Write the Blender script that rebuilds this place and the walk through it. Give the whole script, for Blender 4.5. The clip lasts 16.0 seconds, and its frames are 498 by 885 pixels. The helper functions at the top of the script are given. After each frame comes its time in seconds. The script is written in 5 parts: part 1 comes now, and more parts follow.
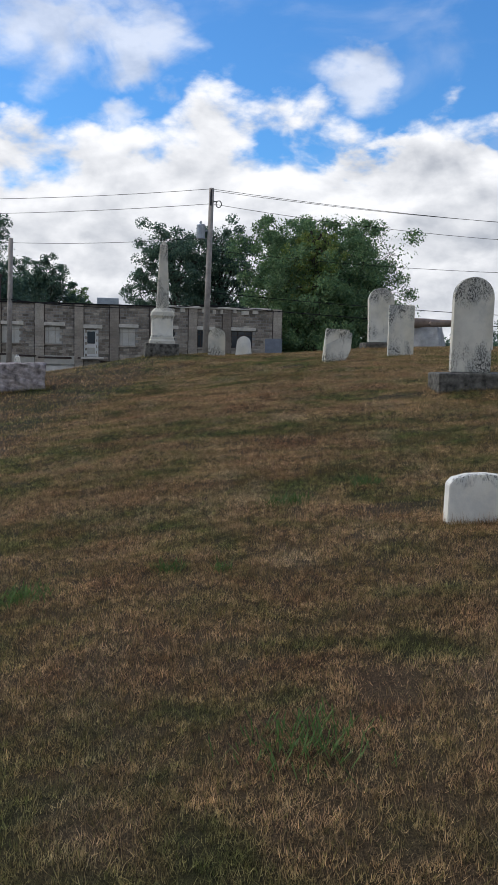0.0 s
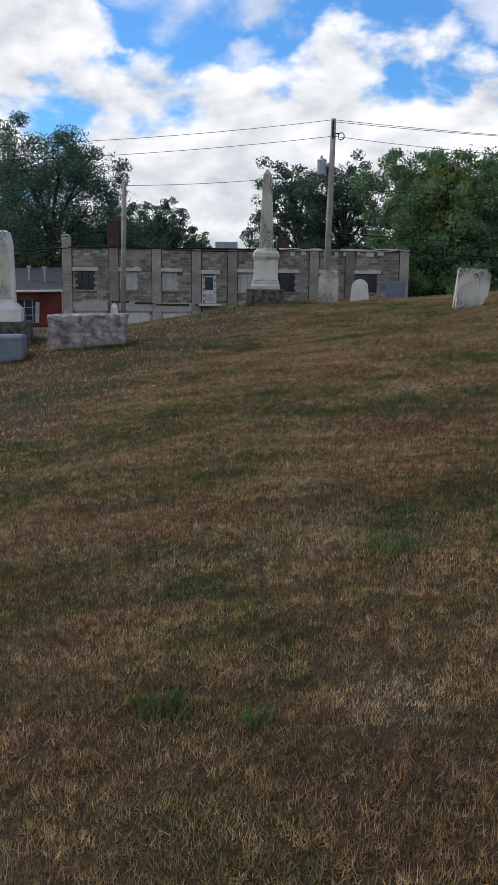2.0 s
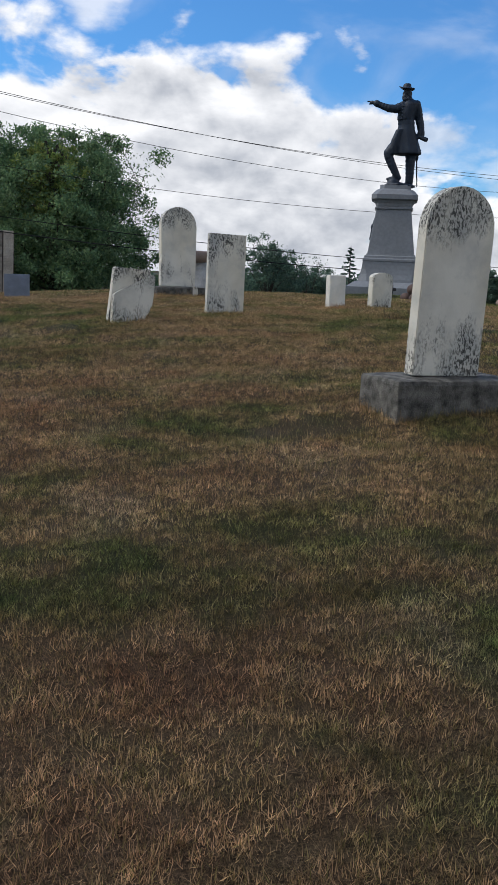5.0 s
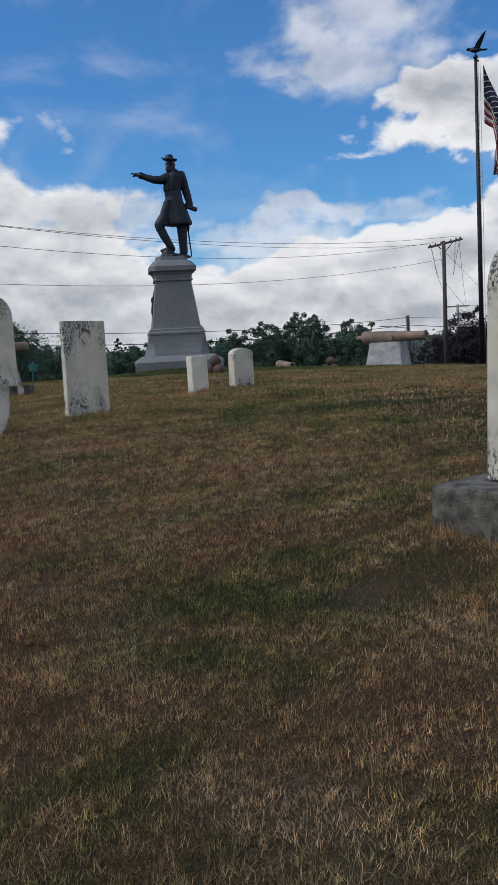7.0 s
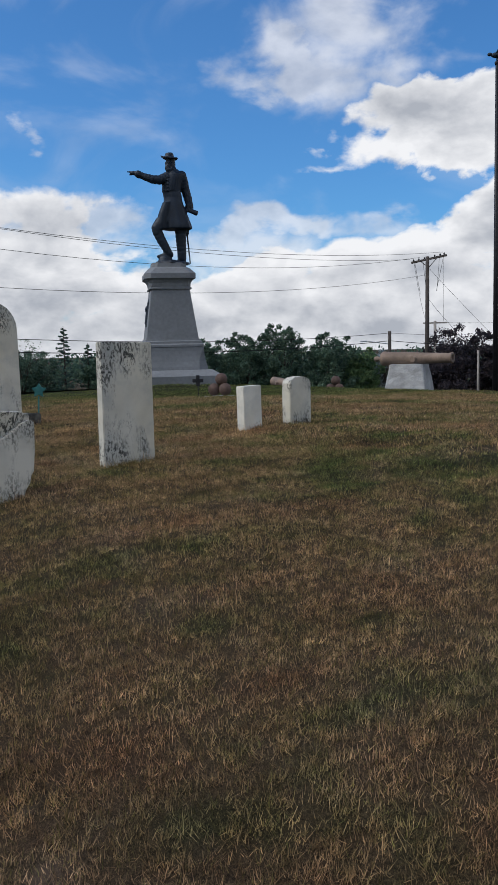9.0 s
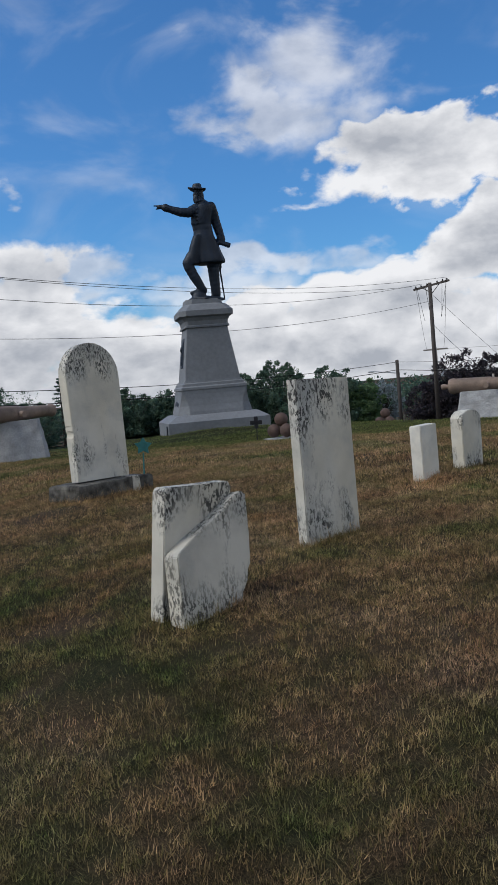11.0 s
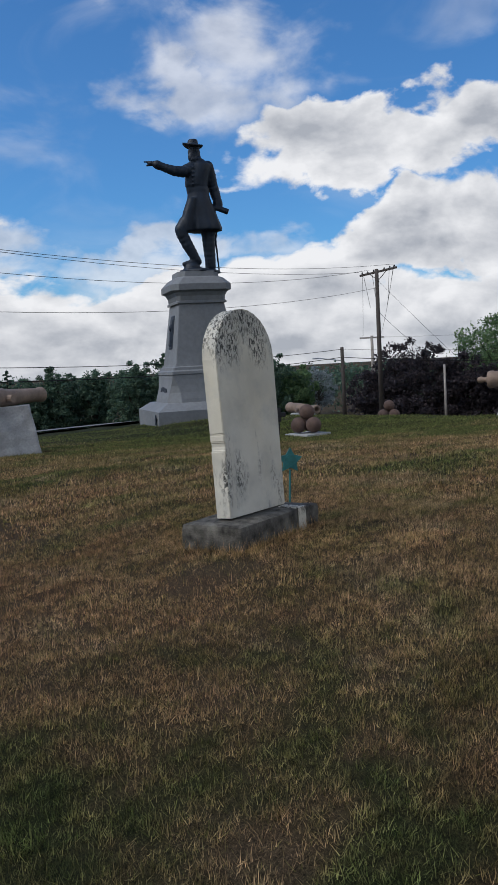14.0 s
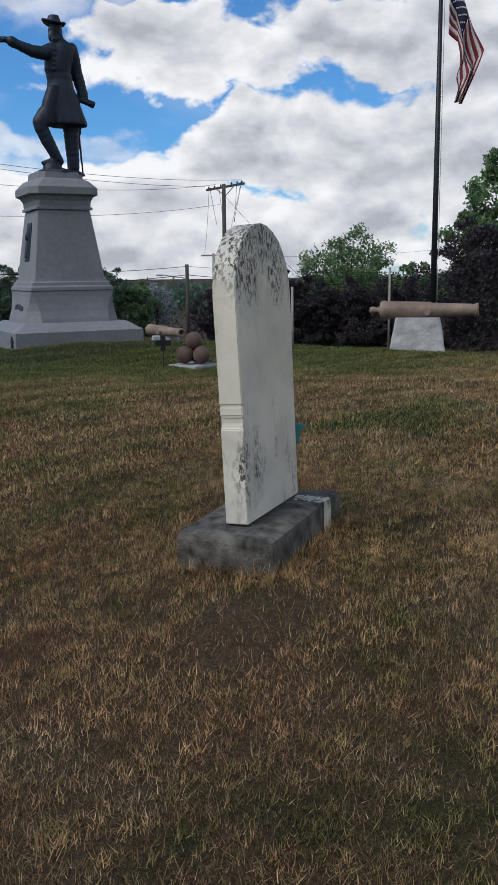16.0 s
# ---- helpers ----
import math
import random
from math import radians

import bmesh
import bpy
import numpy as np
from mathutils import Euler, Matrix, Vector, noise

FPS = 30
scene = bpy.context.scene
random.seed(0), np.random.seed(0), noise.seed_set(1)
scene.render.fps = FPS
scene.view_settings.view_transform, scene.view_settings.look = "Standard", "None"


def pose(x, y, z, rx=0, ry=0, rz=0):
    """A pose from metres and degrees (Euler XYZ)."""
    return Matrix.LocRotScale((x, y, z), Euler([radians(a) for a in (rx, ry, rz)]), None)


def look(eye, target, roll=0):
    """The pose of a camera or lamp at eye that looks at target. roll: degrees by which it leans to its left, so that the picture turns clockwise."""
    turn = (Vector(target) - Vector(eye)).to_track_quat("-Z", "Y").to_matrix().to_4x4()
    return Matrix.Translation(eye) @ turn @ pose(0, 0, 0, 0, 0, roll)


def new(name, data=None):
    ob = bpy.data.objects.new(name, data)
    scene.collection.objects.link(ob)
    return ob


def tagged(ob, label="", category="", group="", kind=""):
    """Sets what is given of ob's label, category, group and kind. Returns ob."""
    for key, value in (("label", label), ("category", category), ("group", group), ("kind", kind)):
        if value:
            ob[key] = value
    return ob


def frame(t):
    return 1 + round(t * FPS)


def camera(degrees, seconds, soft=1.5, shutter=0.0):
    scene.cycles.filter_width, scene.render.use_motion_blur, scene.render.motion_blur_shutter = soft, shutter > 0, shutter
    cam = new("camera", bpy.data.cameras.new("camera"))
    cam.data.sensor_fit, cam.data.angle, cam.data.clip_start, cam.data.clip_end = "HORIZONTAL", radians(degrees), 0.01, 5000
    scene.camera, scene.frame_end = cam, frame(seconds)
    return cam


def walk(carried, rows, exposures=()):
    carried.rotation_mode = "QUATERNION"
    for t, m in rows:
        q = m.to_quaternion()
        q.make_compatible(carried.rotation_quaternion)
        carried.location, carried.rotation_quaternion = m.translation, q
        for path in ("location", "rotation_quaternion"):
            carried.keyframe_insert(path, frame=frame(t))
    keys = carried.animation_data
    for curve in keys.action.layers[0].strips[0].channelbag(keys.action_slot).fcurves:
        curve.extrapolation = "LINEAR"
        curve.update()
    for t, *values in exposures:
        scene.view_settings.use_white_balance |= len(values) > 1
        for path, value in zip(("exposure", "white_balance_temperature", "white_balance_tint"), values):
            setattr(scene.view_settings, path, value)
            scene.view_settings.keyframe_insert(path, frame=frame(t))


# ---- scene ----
cam = camera(32.3, 16.0)
PATH = [
    (0, (0.0, 0.0, 1.5), (-0.132, 1.981, 1.262), 0.3),
    (0.5, (0.103, 0.646, 1.508), (-0.039, 2.626, 1.266), 0.1),
    (1, (0.158, 1.188, 1.531), (-0.043, 3.154, 1.225), 0.3),
    (1.5, (0.054, 1.735, 1.5), (-0.349, 3.662, 1.148), -0.6),
    (2, (0.032, 2.319, 1.495), (-0.385, 4.242, 1.133), -0.6),
    (2.5, (-0.016, 2.893, 1.518), (-0.477, 4.805, 1.156), -1.2),
    (3, (-0.104, 3.528, 1.544), (-0.635, 5.422, 1.184), -1.2),
    (3.5, (-0.145, 4.131, 1.629), (-0.598, 6.043, 1.257), 0.5),
    (4, (-0.261, 4.776, 1.619), (-0.181, 6.717, 1.146), 3.2),
    (4.5, (-0.391, 5.35, 1.642), (-0.286, 7.271, 1.098), 2.4),
    (4.7, (-0.424, 5.542, 1.664), (-0.177, 7.468, 1.184), 2.6),
    (6.8, (-1.254, 7.7, 1.848), (-0.258, 9.419, 1.62), -2.9),
    (7, (-1.316, 7.912, 1.833), (-0.303, 9.621, 1.604), -3.1),
    (7.5, (-1.398, 8.42, 1.853), (-0.314, 10.084, 1.618), -2.2),
    (8, (-1.328, 9.032, 1.885), (-0.239, 10.693, 1.651), -1.3),
    (8.5, (-1.237, 9.547, 1.959), (-0.149, 11.208, 1.721), -0.9),
    (9, (-1.132, 10.073, 2.05), (-0.045, 11.738, 1.839), -1.4),
    (9.5, (-1.153, 10.631, 2.082), (-0.058, 12.3, 1.959), -3.5),
    (10, (-1.27, 11.095, 2.065), (-0.179, 12.767, 1.952), -4.1),
    (10.2, (-1.309, 11.336, 2.069), (-0.227, 13.014, 1.95), -4.5),
    (12.3, (-1.709, 13.488, 2.178), (-0.545, 15.109, 2.048), -5.2),
    (12.5, (-1.738, 13.693, 2.16), (-0.573, 15.313, 2.029), -5.1),
    (13, (-1.677, 14.228, 2.221), (-0.505, 15.842, 2.078), -5.1),
    (13.5, (-1.697, 14.778, 2.259), (-0.521, 16.387, 2.093), -5.0),
    (14, (-1.574, 15.26, 2.297), (-0.309, 16.799, 2.121), -3.2),
    (14.5, (-1.461, 15.698, 2.322), (-0.076, 17.121, 2.085), -3.0),
    (15, (-1.445, 16.111, 2.395), (-0.019, 17.475, 2.072), -2.7),
    (15.5, (-1.289, 16.534, 2.391), (0.206, 17.815, 2.039), -1.7),
    (16, (-1.185, 16.918, 2.42), (0.332, 18.164, 2.041), -0.8),
]
walk(cam, [(t, look(eye, target, roll)) for t, eye, target, roll in PATH],
     [(0, 0.18), (4.7, 0.21), (6.8, -0.10), (7.2, -0.08), (8, 0.04), (9.5, -0.03), (12.5, -0.06), (15, -0.06), (16, 0.04)])

# ---- world, sun, exposure ----
SUN_AZ, SUN_EL = 70.0, 50.0     # degrees to the left of +y, and above the horizon


def make_world():
    w = bpy.data.worlds.new("sky_world")
    scene.world = w
    w.use_nodes = True
    nt = w.node_tree
    nt.nodes.clear()
    N, L = nt.nodes.new, nt.links.new
    out, bg = N("ShaderNodeOutputWorld"), N("ShaderNodeBackground")
    sky = N("ShaderNodeTexSky")
    sky.sky_type, sky.sun_disc = "NISHITA", False
    sky.sun_elevation, sky.sun_rotation = radians(SUN_EL), radians(-SUN_AZ)
    sky.air_density, sky.dust_density, sky.ozone_density = 1.0, 0.6, 2.5
    tc = N("ShaderNodeTexCoord")
    sep = N("ShaderNodeSeparateXYZ")
    L(tc.outputs["Generated"], sep.inputs[0])

    def m(op, a, b=None, c=None, clamp=False):
        n = N("ShaderNodeMath")
        n.operation, n.use_clamp = op, clamp
        for i, v in enumerate((a, b, c)):
            if v is None:
                continue
            if isinstance(v, (int, float)):
                n.inputs[i].default_value = v
            else:
                L(v, n.inputs[i])
        return n.outputs[0]

    # clouds laid on the directions of the sky, a little flattened
    comb = N("ShaderNodeCombineXYZ")
    L(sep.outputs[0], comb.inputs[0])
    L(sep.outputs[1], comb.inputs[1])
    L(m("MULTIPLY", sep.outputs[2], 1.7), comb.inputs[2])

    def cloud(scale, detail, offset, distortion=0.0):
        mp = N("ShaderNodeMapping")
        mp.inputs["Location"].default_value = offset
        L(comb.outputs[0], mp.inputs[0])
        n = N("ShaderNodeTexNoise")
        n.inputs["Scale"].default_value, n.inputs["Detail"].default_value = scale, detail
        n.inputs["Roughness"].default_value, n.inputs["Distortion"].default_value = 0.52, distortion
        L(mp.outputs[0], n.inputs[0])
        return n.outputs[0]

    az = m("MULTIPLY", m("ARCTAN2", m("MULTIPLY", sep.outputs[0], -1.0), sep.outputs[1]), 57.3)
    el = m("MULTIPLY", m("ARCSINE", sep.outputs[2]), 57.3)

    def smooth(v, a, b, lo=0.0, hi=1.0):
        n = N("ShaderNodeMapRange")
        n.interpolation_type = "SMOOTHSTEP"
        L(v, n.inputs[0])
        for k, q in enumerate((a, b, lo, hi)):
            n.inputs[k + 1].default_value = q
        return n.outputs[0]

    def mixed(fac, a, b):
        n = N("ShaderNodeMix")
        n.data_type = "RGBA"
        for sock, v in ((n.inputs["Factor"], fac), (n.inputs["A"], a), (n.inputs["B"], b)):
            if isinstance(v, tuple):
                sock.default_value = (*v, 1)
            else:
                L(v, sock)
        return n.outputs["Result"]

    # billows, and the same billows a little higher: their difference lights the tops of the heaps
    puff = cloud(9.0, 9, (1.3, 0.7, 0.4), 0.15)
    puff_up = cloud(9.0, 9, (1.3, 0.7, 0.4 + 0.030), 0.15)
    broad = cloud(3.4, 3, (2.1, 5.0, 0.2))
    wisp = cloud(6.0, 8, (7.3, 2.2, 0.0), 0.7)

    # rims pushed about, so that no heap keeps an even outline
    az = m("ADD", az, m("MULTIPLY", m("SUBTRACT", cloud(7.5, 6, (4.2, 1.1, 3.3), 0.2), 0.5), 17.0))
    el = m("ADD", el, m("MULTIPLY", m("SUBTRACT", cloud(9.5, 7, (8.1, 3.9, 6.0), 0.2), 0.5), 10.0))

    def heap(a0, e0, ra, re):
        """1 in the middle of an oval heap, 0 at its rim, below 0 outside."""
        dx = m("DIVIDE", m("SUBTRACT", az, float(a0)), float(ra))
        dy = m("DIVIDE", m("SUBTRACT", el, float(e0)), float(re))
        return m("SUBTRACT", 1.0, m("SQRT", m("ADD", m("MULTIPLY", dx, dx), m("MULTIPLY", dy, dy))))

    def union(rows):
        v = None
        for r in rows:
            h = heap(*r)
            v = h if v is None else m("MAXIMUM", v, h)
        return m("MAXIMUM", v, -1.0)

    # cumulus: azimuth, elevation, half sizes
    # last two heaps stay unseen, added to neutralise blue skylight on shaded faces
    banks = union(((10, 3, 27, 11.2), (38, 4, 16, 13), (27, 17.5, 7.5, 4.5), (-12, 3, 11, 12), (-18, 5, 8.5, 8.0), (-30, 1, 12, 5.6), (-44, 1.5, 10, 6.0), (-46.5, 14.0, 7.5, 2.9),
                   (-56, 14.0, 8, 3.2), (-66, 13, 9, 6), (-51.5, 8.3, 4.4, 3.0), (-58, 7.5, 8.5, 4.6), (-70, 6, 14, 9), (-54, 3, 9, 5), (-24, 0, 12, 4.5), (-9, 9.0, 11, 4.2), (110, 25, 62, 34), (-140, 22, 66, 30)))
    body = m("ADD", banks, m("ADD", m("MULTIPLY", m("SUBTRACT", puff, 0.5), 1.5), m("MULTIPLY", m("SUBTRACT", broad, 0.5), 0.5)))
    dense = smooth(body, 0.0, 0.26)
    # thinner cloud with frayed rims
    veils = union(((-39.5, 18.8, 8.0, 4.6), (-38.0, 12.6, 3.0, 0.8), (-1.8, 15.6, 4.0, 2.2), (-35, 7.2, 12, 1.5), (-36, 17.5, 5, 2.0), (12, 18, 6, 3), (16, 19.5, 5.5, 4.5), (12.2, 13.7, 3.0, 1.8), (7.2, 15.2, 2.4, 2.6), (-23, 8.0, 5, 2.0), (-33, 4.5, 9, 3.5)))
    frayed = m("ADD", veils, m("MULTIPLY", m("SUBTRACT", wisp, 0.5), 2.4))
    thin = m("MULTIPLY", smooth(frayed, 0.0, 0.8), 0.66)
    haze = m("MULTIPLY", smooth(wisp, 0.48, 0.72), 0.22)
    cover = m("MAXIMUM", dense, m("MAXIMUM", thin, haze))
    # white sunlit tops, grey bellies
    lit = m("MULTIPLY", m("SUBTRACT", puff, puff_up), 3.2)
    depth = smooth(body, 0.10, 0.75)
    tone = m("ADD", m("SUBTRACT", 0.78, m("MULTIPLY", depth, 0.40)), m("ADD", lit, m("MULTIPLY", m("SUBTRACT", broad, 0.5), 0.9)), None, True)
    ccol = mixed(tone, (0.42, 0.45, 0.51), (0.90, 0.91, 0.94))
    skyc = N("ShaderNodeMix")
    skyc.data_type, skyc.blend_type = "RGBA", "MULTIPLY"
    skyc.inputs["Factor"].default_value = 1.0
    L(sky.outputs[0], skyc.inputs["A"])
    skyc.inputs["B"].default_value = (0.046, 0.092, 0.134, 1)
    L(mixed(cover, skyc.outputs["Result"], ccol), bg.inputs[0])
    bg.inputs[1].default_value = 1.0
    L(bg.outputs[0], out.inputs[0])


make_world()
sun = new("sun", bpy.data.lights.new("sun", "SUN"))
sun.data.energy, sun.data.angle, sun.data.color = 2.2, radians(34), (1.0, 0.96, 0.9)
sa, se = radians(SUN_AZ), radians(SUN_EL)
sun.matrix_world = look((-40 * math.sin(sa), 40 * math.cos(sa), 40 * math.tan(se)), (0, 0, 0))

# ---- terrain ----
HUMPS = ((-8, 3, 9, 0.181), (4, 7, 7, 0.506), (2, 17, 7, 0.734), (10, 24, 10, 0.288), (-10, 20, 10, 0.533), (0, 32, 11, 1.003),
         (25, 32, 18, 1.183), (-20, 45, 22, 0.981), (5, -6, 12, 0.86), (35, 5, 25, 1.929), (55, 60, 30, 2.277), (-3.4, 18.3, 1.7, 0.28), (-5.2, 15, 1.7, 0.05), (-7.6, 16, 2.0, 0.36), (8.6, 26.1, 2.5, -0.18), (9.2, 29.0, 1.2, 0.16), (1.55, 19.0, 0.8, 0.045), (0.45, 15.5, 0.7, 0.045))


def ground_z(x, y):
    """The lie of the land: a knoll made of broad humps on a flat plain."""
    z = -2.152
    for a, b, s, h in HUMPS:
        z = z + h * np.exp(-((x - a) ** 2 + (y - b) ** 2) / (2 * s * s))
    # to the right of the monument the land falls away to the road
    d = np.clip((x + 0.1 * y - 14) / 16, 0, 1)
    return z - 3.4 * d * d * (3 - 2 * d)


def turf_z(x, y):
    """The land with the small hummocks and hollows of an old lawn."""
    h = 0.020 * np.sin(1.9 * x + 0.9 * np.sin(1.3 * y)) * np.sin(2.7 * y + 1.1 * np.sin(1.7 * x))
    h = h + 0.012 * np.sin(4.3 * x + 2.0 * y + np.sin(2.1 * y)) * np.sin(6.1 * y - 1.3 * x)
    return ground_z(x, y) + h - 0.004


def gz(x, y):
    return float(ground_z(np.float64(x), np.float64(y)))


# ---- materials ----
def material(name, rough=0.8, metal=0.0, spec=0.3):
    m = bpy.data.materials.new(name)
    m.use_nodes = True
    b = m.node_tree.nodes["Principled BSDF"]
    b.inputs["Roughness"].default_value, b.inputs["Metallic"].default_value = rough, metal
    b.inputs["Specular IOR Level"].default_value = spec
    return m, m.node_tree, b


class Nodes:
    """Short forms for building node trees."""

    def __init__(self, nt):
        self.nt = nt
        self.tc = nt.nodes.new("ShaderNodeTexCoord")

    def link(self, a, b):
        self.nt.links.new(a, b)

    def noise(self, scale, detail=4, rough=0.55, vec=None, dist=0.0, stretch=None, coord="Object"):
        n = self.nt.nodes.new("ShaderNodeTexNoise")
        n.inputs["Scale"].default_value, n.inputs["Detail"].default_value = scale, detail
        n.inputs["Roughness"].default_value, n.inputs["Distortion"].default_value = rough, dist
        v = vec if vec else self.tc.outputs[coord]
        if stretch:
            mp = self.nt.nodes.new("ShaderNodeMapping")
            mp.inputs["Scale"].default_value = stretch
            self.link(v, mp.inputs[0])
            v = mp.outputs[0]
        self.link(v, n.inputs[0])
        return n.outputs[0]

    def ramp(self, fac, stops):
        r = self.nt.nodes.new("ShaderNodeValToRGB")
        e = r.color_ramp.elements
        while len(e) < len(stops):
            e.new(0.5)
        for s, (p, c) in zip(e, stops):
            s.position = p
            s.color = (*c, 1) if isinstance(c, tuple) else (c, c, c, 1)
        self.link(fac, r.inputs[0])
        return r.outputs[0]

    def mix(self, fac, a, b, blend="MIX"):
        x = self.nt.nodes.new("ShaderNodeMix")
        x.data_type, x.blend_type = "RGBA", blend
        for sock, v in ((x.inputs["Factor"], fac), (x.inputs["A"], a), (x.inputs["B"], b)):
            if isinstance(v, tuple):
                sock.default_value = (*v, 1)
            elif isinstance(v, (int, float)):
                sock.default_value = v
            else:
                self.link(v, sock)
        return x.outputs["Result"]

    def math(self, op, a, b=0.0, clamp=False):
        x = self.nt.nodes.new("ShaderNodeMath")
        x.operation, x.use_clamp = op, clamp
        for i, v in enumerate((a, b)):
            if isinstance(v, (int, float)):
                x.inputs[i].default_value = v
            else:
                self.link(v, x.inputs[i])
        return x.outputs[0]

    def bump(self, bsdf, height, strength=0.3, distance=0.01):
        x = self.nt.nodes.new("ShaderNodeBump")
        x.inputs["Strength"].default_value, x.inputs["Distance"].default_value = strength, distance
        self.link(height, x.inputs["Height"])
        self.link(x.outputs[0], bsdf.inputs["Normal"])

    def random(self):
        return self.nt.nodes.new("ShaderNodeObjectInfo").outputs["Random"]

    def island(self):
        return self.nt.nodes.new("ShaderNodeNewGeometry").outputs["Random Per Island"]


def plain(name, col, rough=0.8, metal=0.0, var=0.25, scale=6.0, bump=0.2, spec=0.3):
    """A surface of one colour with two scales of wear."""
    m, nt, b = material(name, rough, metal, spec)
    n = Nodes(nt)
    dark = tuple(c * (1 - var) for c in col)
    lite = tuple(min(1, c * (1 + var * 0.6)) for c in col)
    a = n.ramp(n.noise(scale, 5), [(0.3, dark), (0.7, lite)])
    f = n.ramp(n.noise(scale * 9, 3), [(0.3, 0.82), (0.7, 1.0)])
    n.link(n.mix(1.0, a, f, "MULTIPLY"), b.inputs["Base Color"])
    n.bump(b, n.noise(scale * 7, 4), bump, 0.01)
    return m


def turf_colour(n):
    """Dry lawn in autumn: straw and rust with green patches, by place in the world."""
    patch = n.noise(0.55, 5, 0.62, dist=0.6, stretch=(0.75, 1.3, 1))
    fine = n.noise(3.1, 4, 0.62)
    s = n.math("ADD", n.math("MULTIPLY", patch, 0.64), n.math("MULTIPLY", fine, 0.36))
    base = n.ramp(s, [(0.35, (0.255, 0.146, 0.080)), (0.44, (0.315, 0.212, 0.120)), (0.50, (0.265, 0.192, 0.100)), (0.56, (0.165, 0.150, 0.064)), (0.63, (0.088, 0.112, 0.038))])
    rust = n.ramp(n.noise(0.9, 4, 0.6, stretch=(1, 1.6, 1)), [(0.52, 0.0), (0.68, 0.50)])
    base = n.mix(rust, base, (0.225, 0.118, 0.068))
    pale = n.ramp(n.noise(1.3, 4, 0.6, stretch=(1.4, 0.8, 1)), [(0.54, 0.0), (0.70, 0.45)])
    base = n.mix(pale, base, (0.350, 0.272, 0.185))
    # mown green ground round the monument
    sx = n.nt.nodes.new("ShaderNodeVectorMath")
    sx.operation = "DISTANCE"
    n.link(n.tc.outputs["Object"], sx.inputs[0])
    sx.inputs[1].default_value = (11.0, 30.5, 1.2)
    near = n.math("ADD", n.math("MULTIPLY", sx.outputs["Value"], 0.1), n.math("MULTIPLY", n.math("SUBTRACT", patch, 0.5), 2.2))
    green = n.ramp(near, [(0.60, 0.85), (0.92, 0.0)])
    return n.mix(green, base, (0.085, 0.120, 0.036))


def thin_leaf(nt, b, colour, share):
    """Lets part of the light pass through a blade or leaf."""
    tr, mx = nt.nodes.new("ShaderNodeBsdfTranslucent"), nt.nodes.new("ShaderNodeMixShader")
    nt.links.new(colour, tr.inputs[0])
    mx.inputs[0].default_value = share
    nt.links.new(b.outputs[0], mx.inputs[1])
    nt.links.new(tr.outputs[0], mx.inputs[2])
    nt.links.new(mx.outputs[0], nt.nodes["Material Output"].inputs[0])


def make_turf():
    m, nt, b = material("dry_lawn_soil", 0.95, 0, 0.1)
    n = Nodes(nt)
    c = turf_colour(n)
    # thatch strands, darkened in colour for the shade between the blades
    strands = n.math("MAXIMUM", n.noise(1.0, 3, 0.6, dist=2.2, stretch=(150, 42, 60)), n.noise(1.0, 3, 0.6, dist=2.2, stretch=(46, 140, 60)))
    strand_shade = n.ramp(strands, [(0.44, 0.04), (0.56, 0.18), (0.70, 0.50)])
    c2 = n.mix(1.0, c, strand_shade, "MULTIPLY")
    bare = n.ramp(n.noise(0.8, 5, 0.6, dist=0.4), [(0.69, 0.0), (0.76, 0.7)])
    c2 = n.mix(bare, c2, (0.085, 0.060, 0.045))
    n.link(c2, b.inputs["Base Color"])
    n.bump(b, n.noise(90, 5, 0.7), 0.7, 0.012)
    blade, nt, b = material("grass_blade", 0.75, 0, 0.2)
    n = Nodes(nt)
    c = turf_colour(n)
    r = n.island()
    tint = n.ramp(r, [(0.0, (0.34, 0.31, 0.28)), (0.14, (0.52, 0.66, 0.38)), (0.28, (0.66, 0.64, 0.58)), (0.6, (1.0, 0.95, 0.90)), (0.88, (1.30, 1.24, 1.18)), (1.0, (1.62, 1.55, 1.45))])
    tuft = n.ramp(n.noise(21, 4, 0.68), [(0.34, 0.30), (0.50, 0.98), (0.66, 1.75)])
    # stretched darker bands paint the shadows of grass clumps into the blade colour
    clump_shade = n.ramp(n.noise(2.6, 5, 0.65, stretch=(0.55, 1.9, 1)), [(0.32, 0.72), (0.5, 1.22), (0.68, 1.70)])
    tuft = n.mix(1.0, tuft, clump_shade, "MULTIPLY")
    c = n.mix(1.0, n.mix(1.0, c, tint, "MULTIPLY"), tuft, "MULTIPLY")
    n.link(c, b.inputs["Base Color"])
    thin_leaf(nt, b, c, 0.34)
    return m, blade


TURF, BLADE = make_turf()


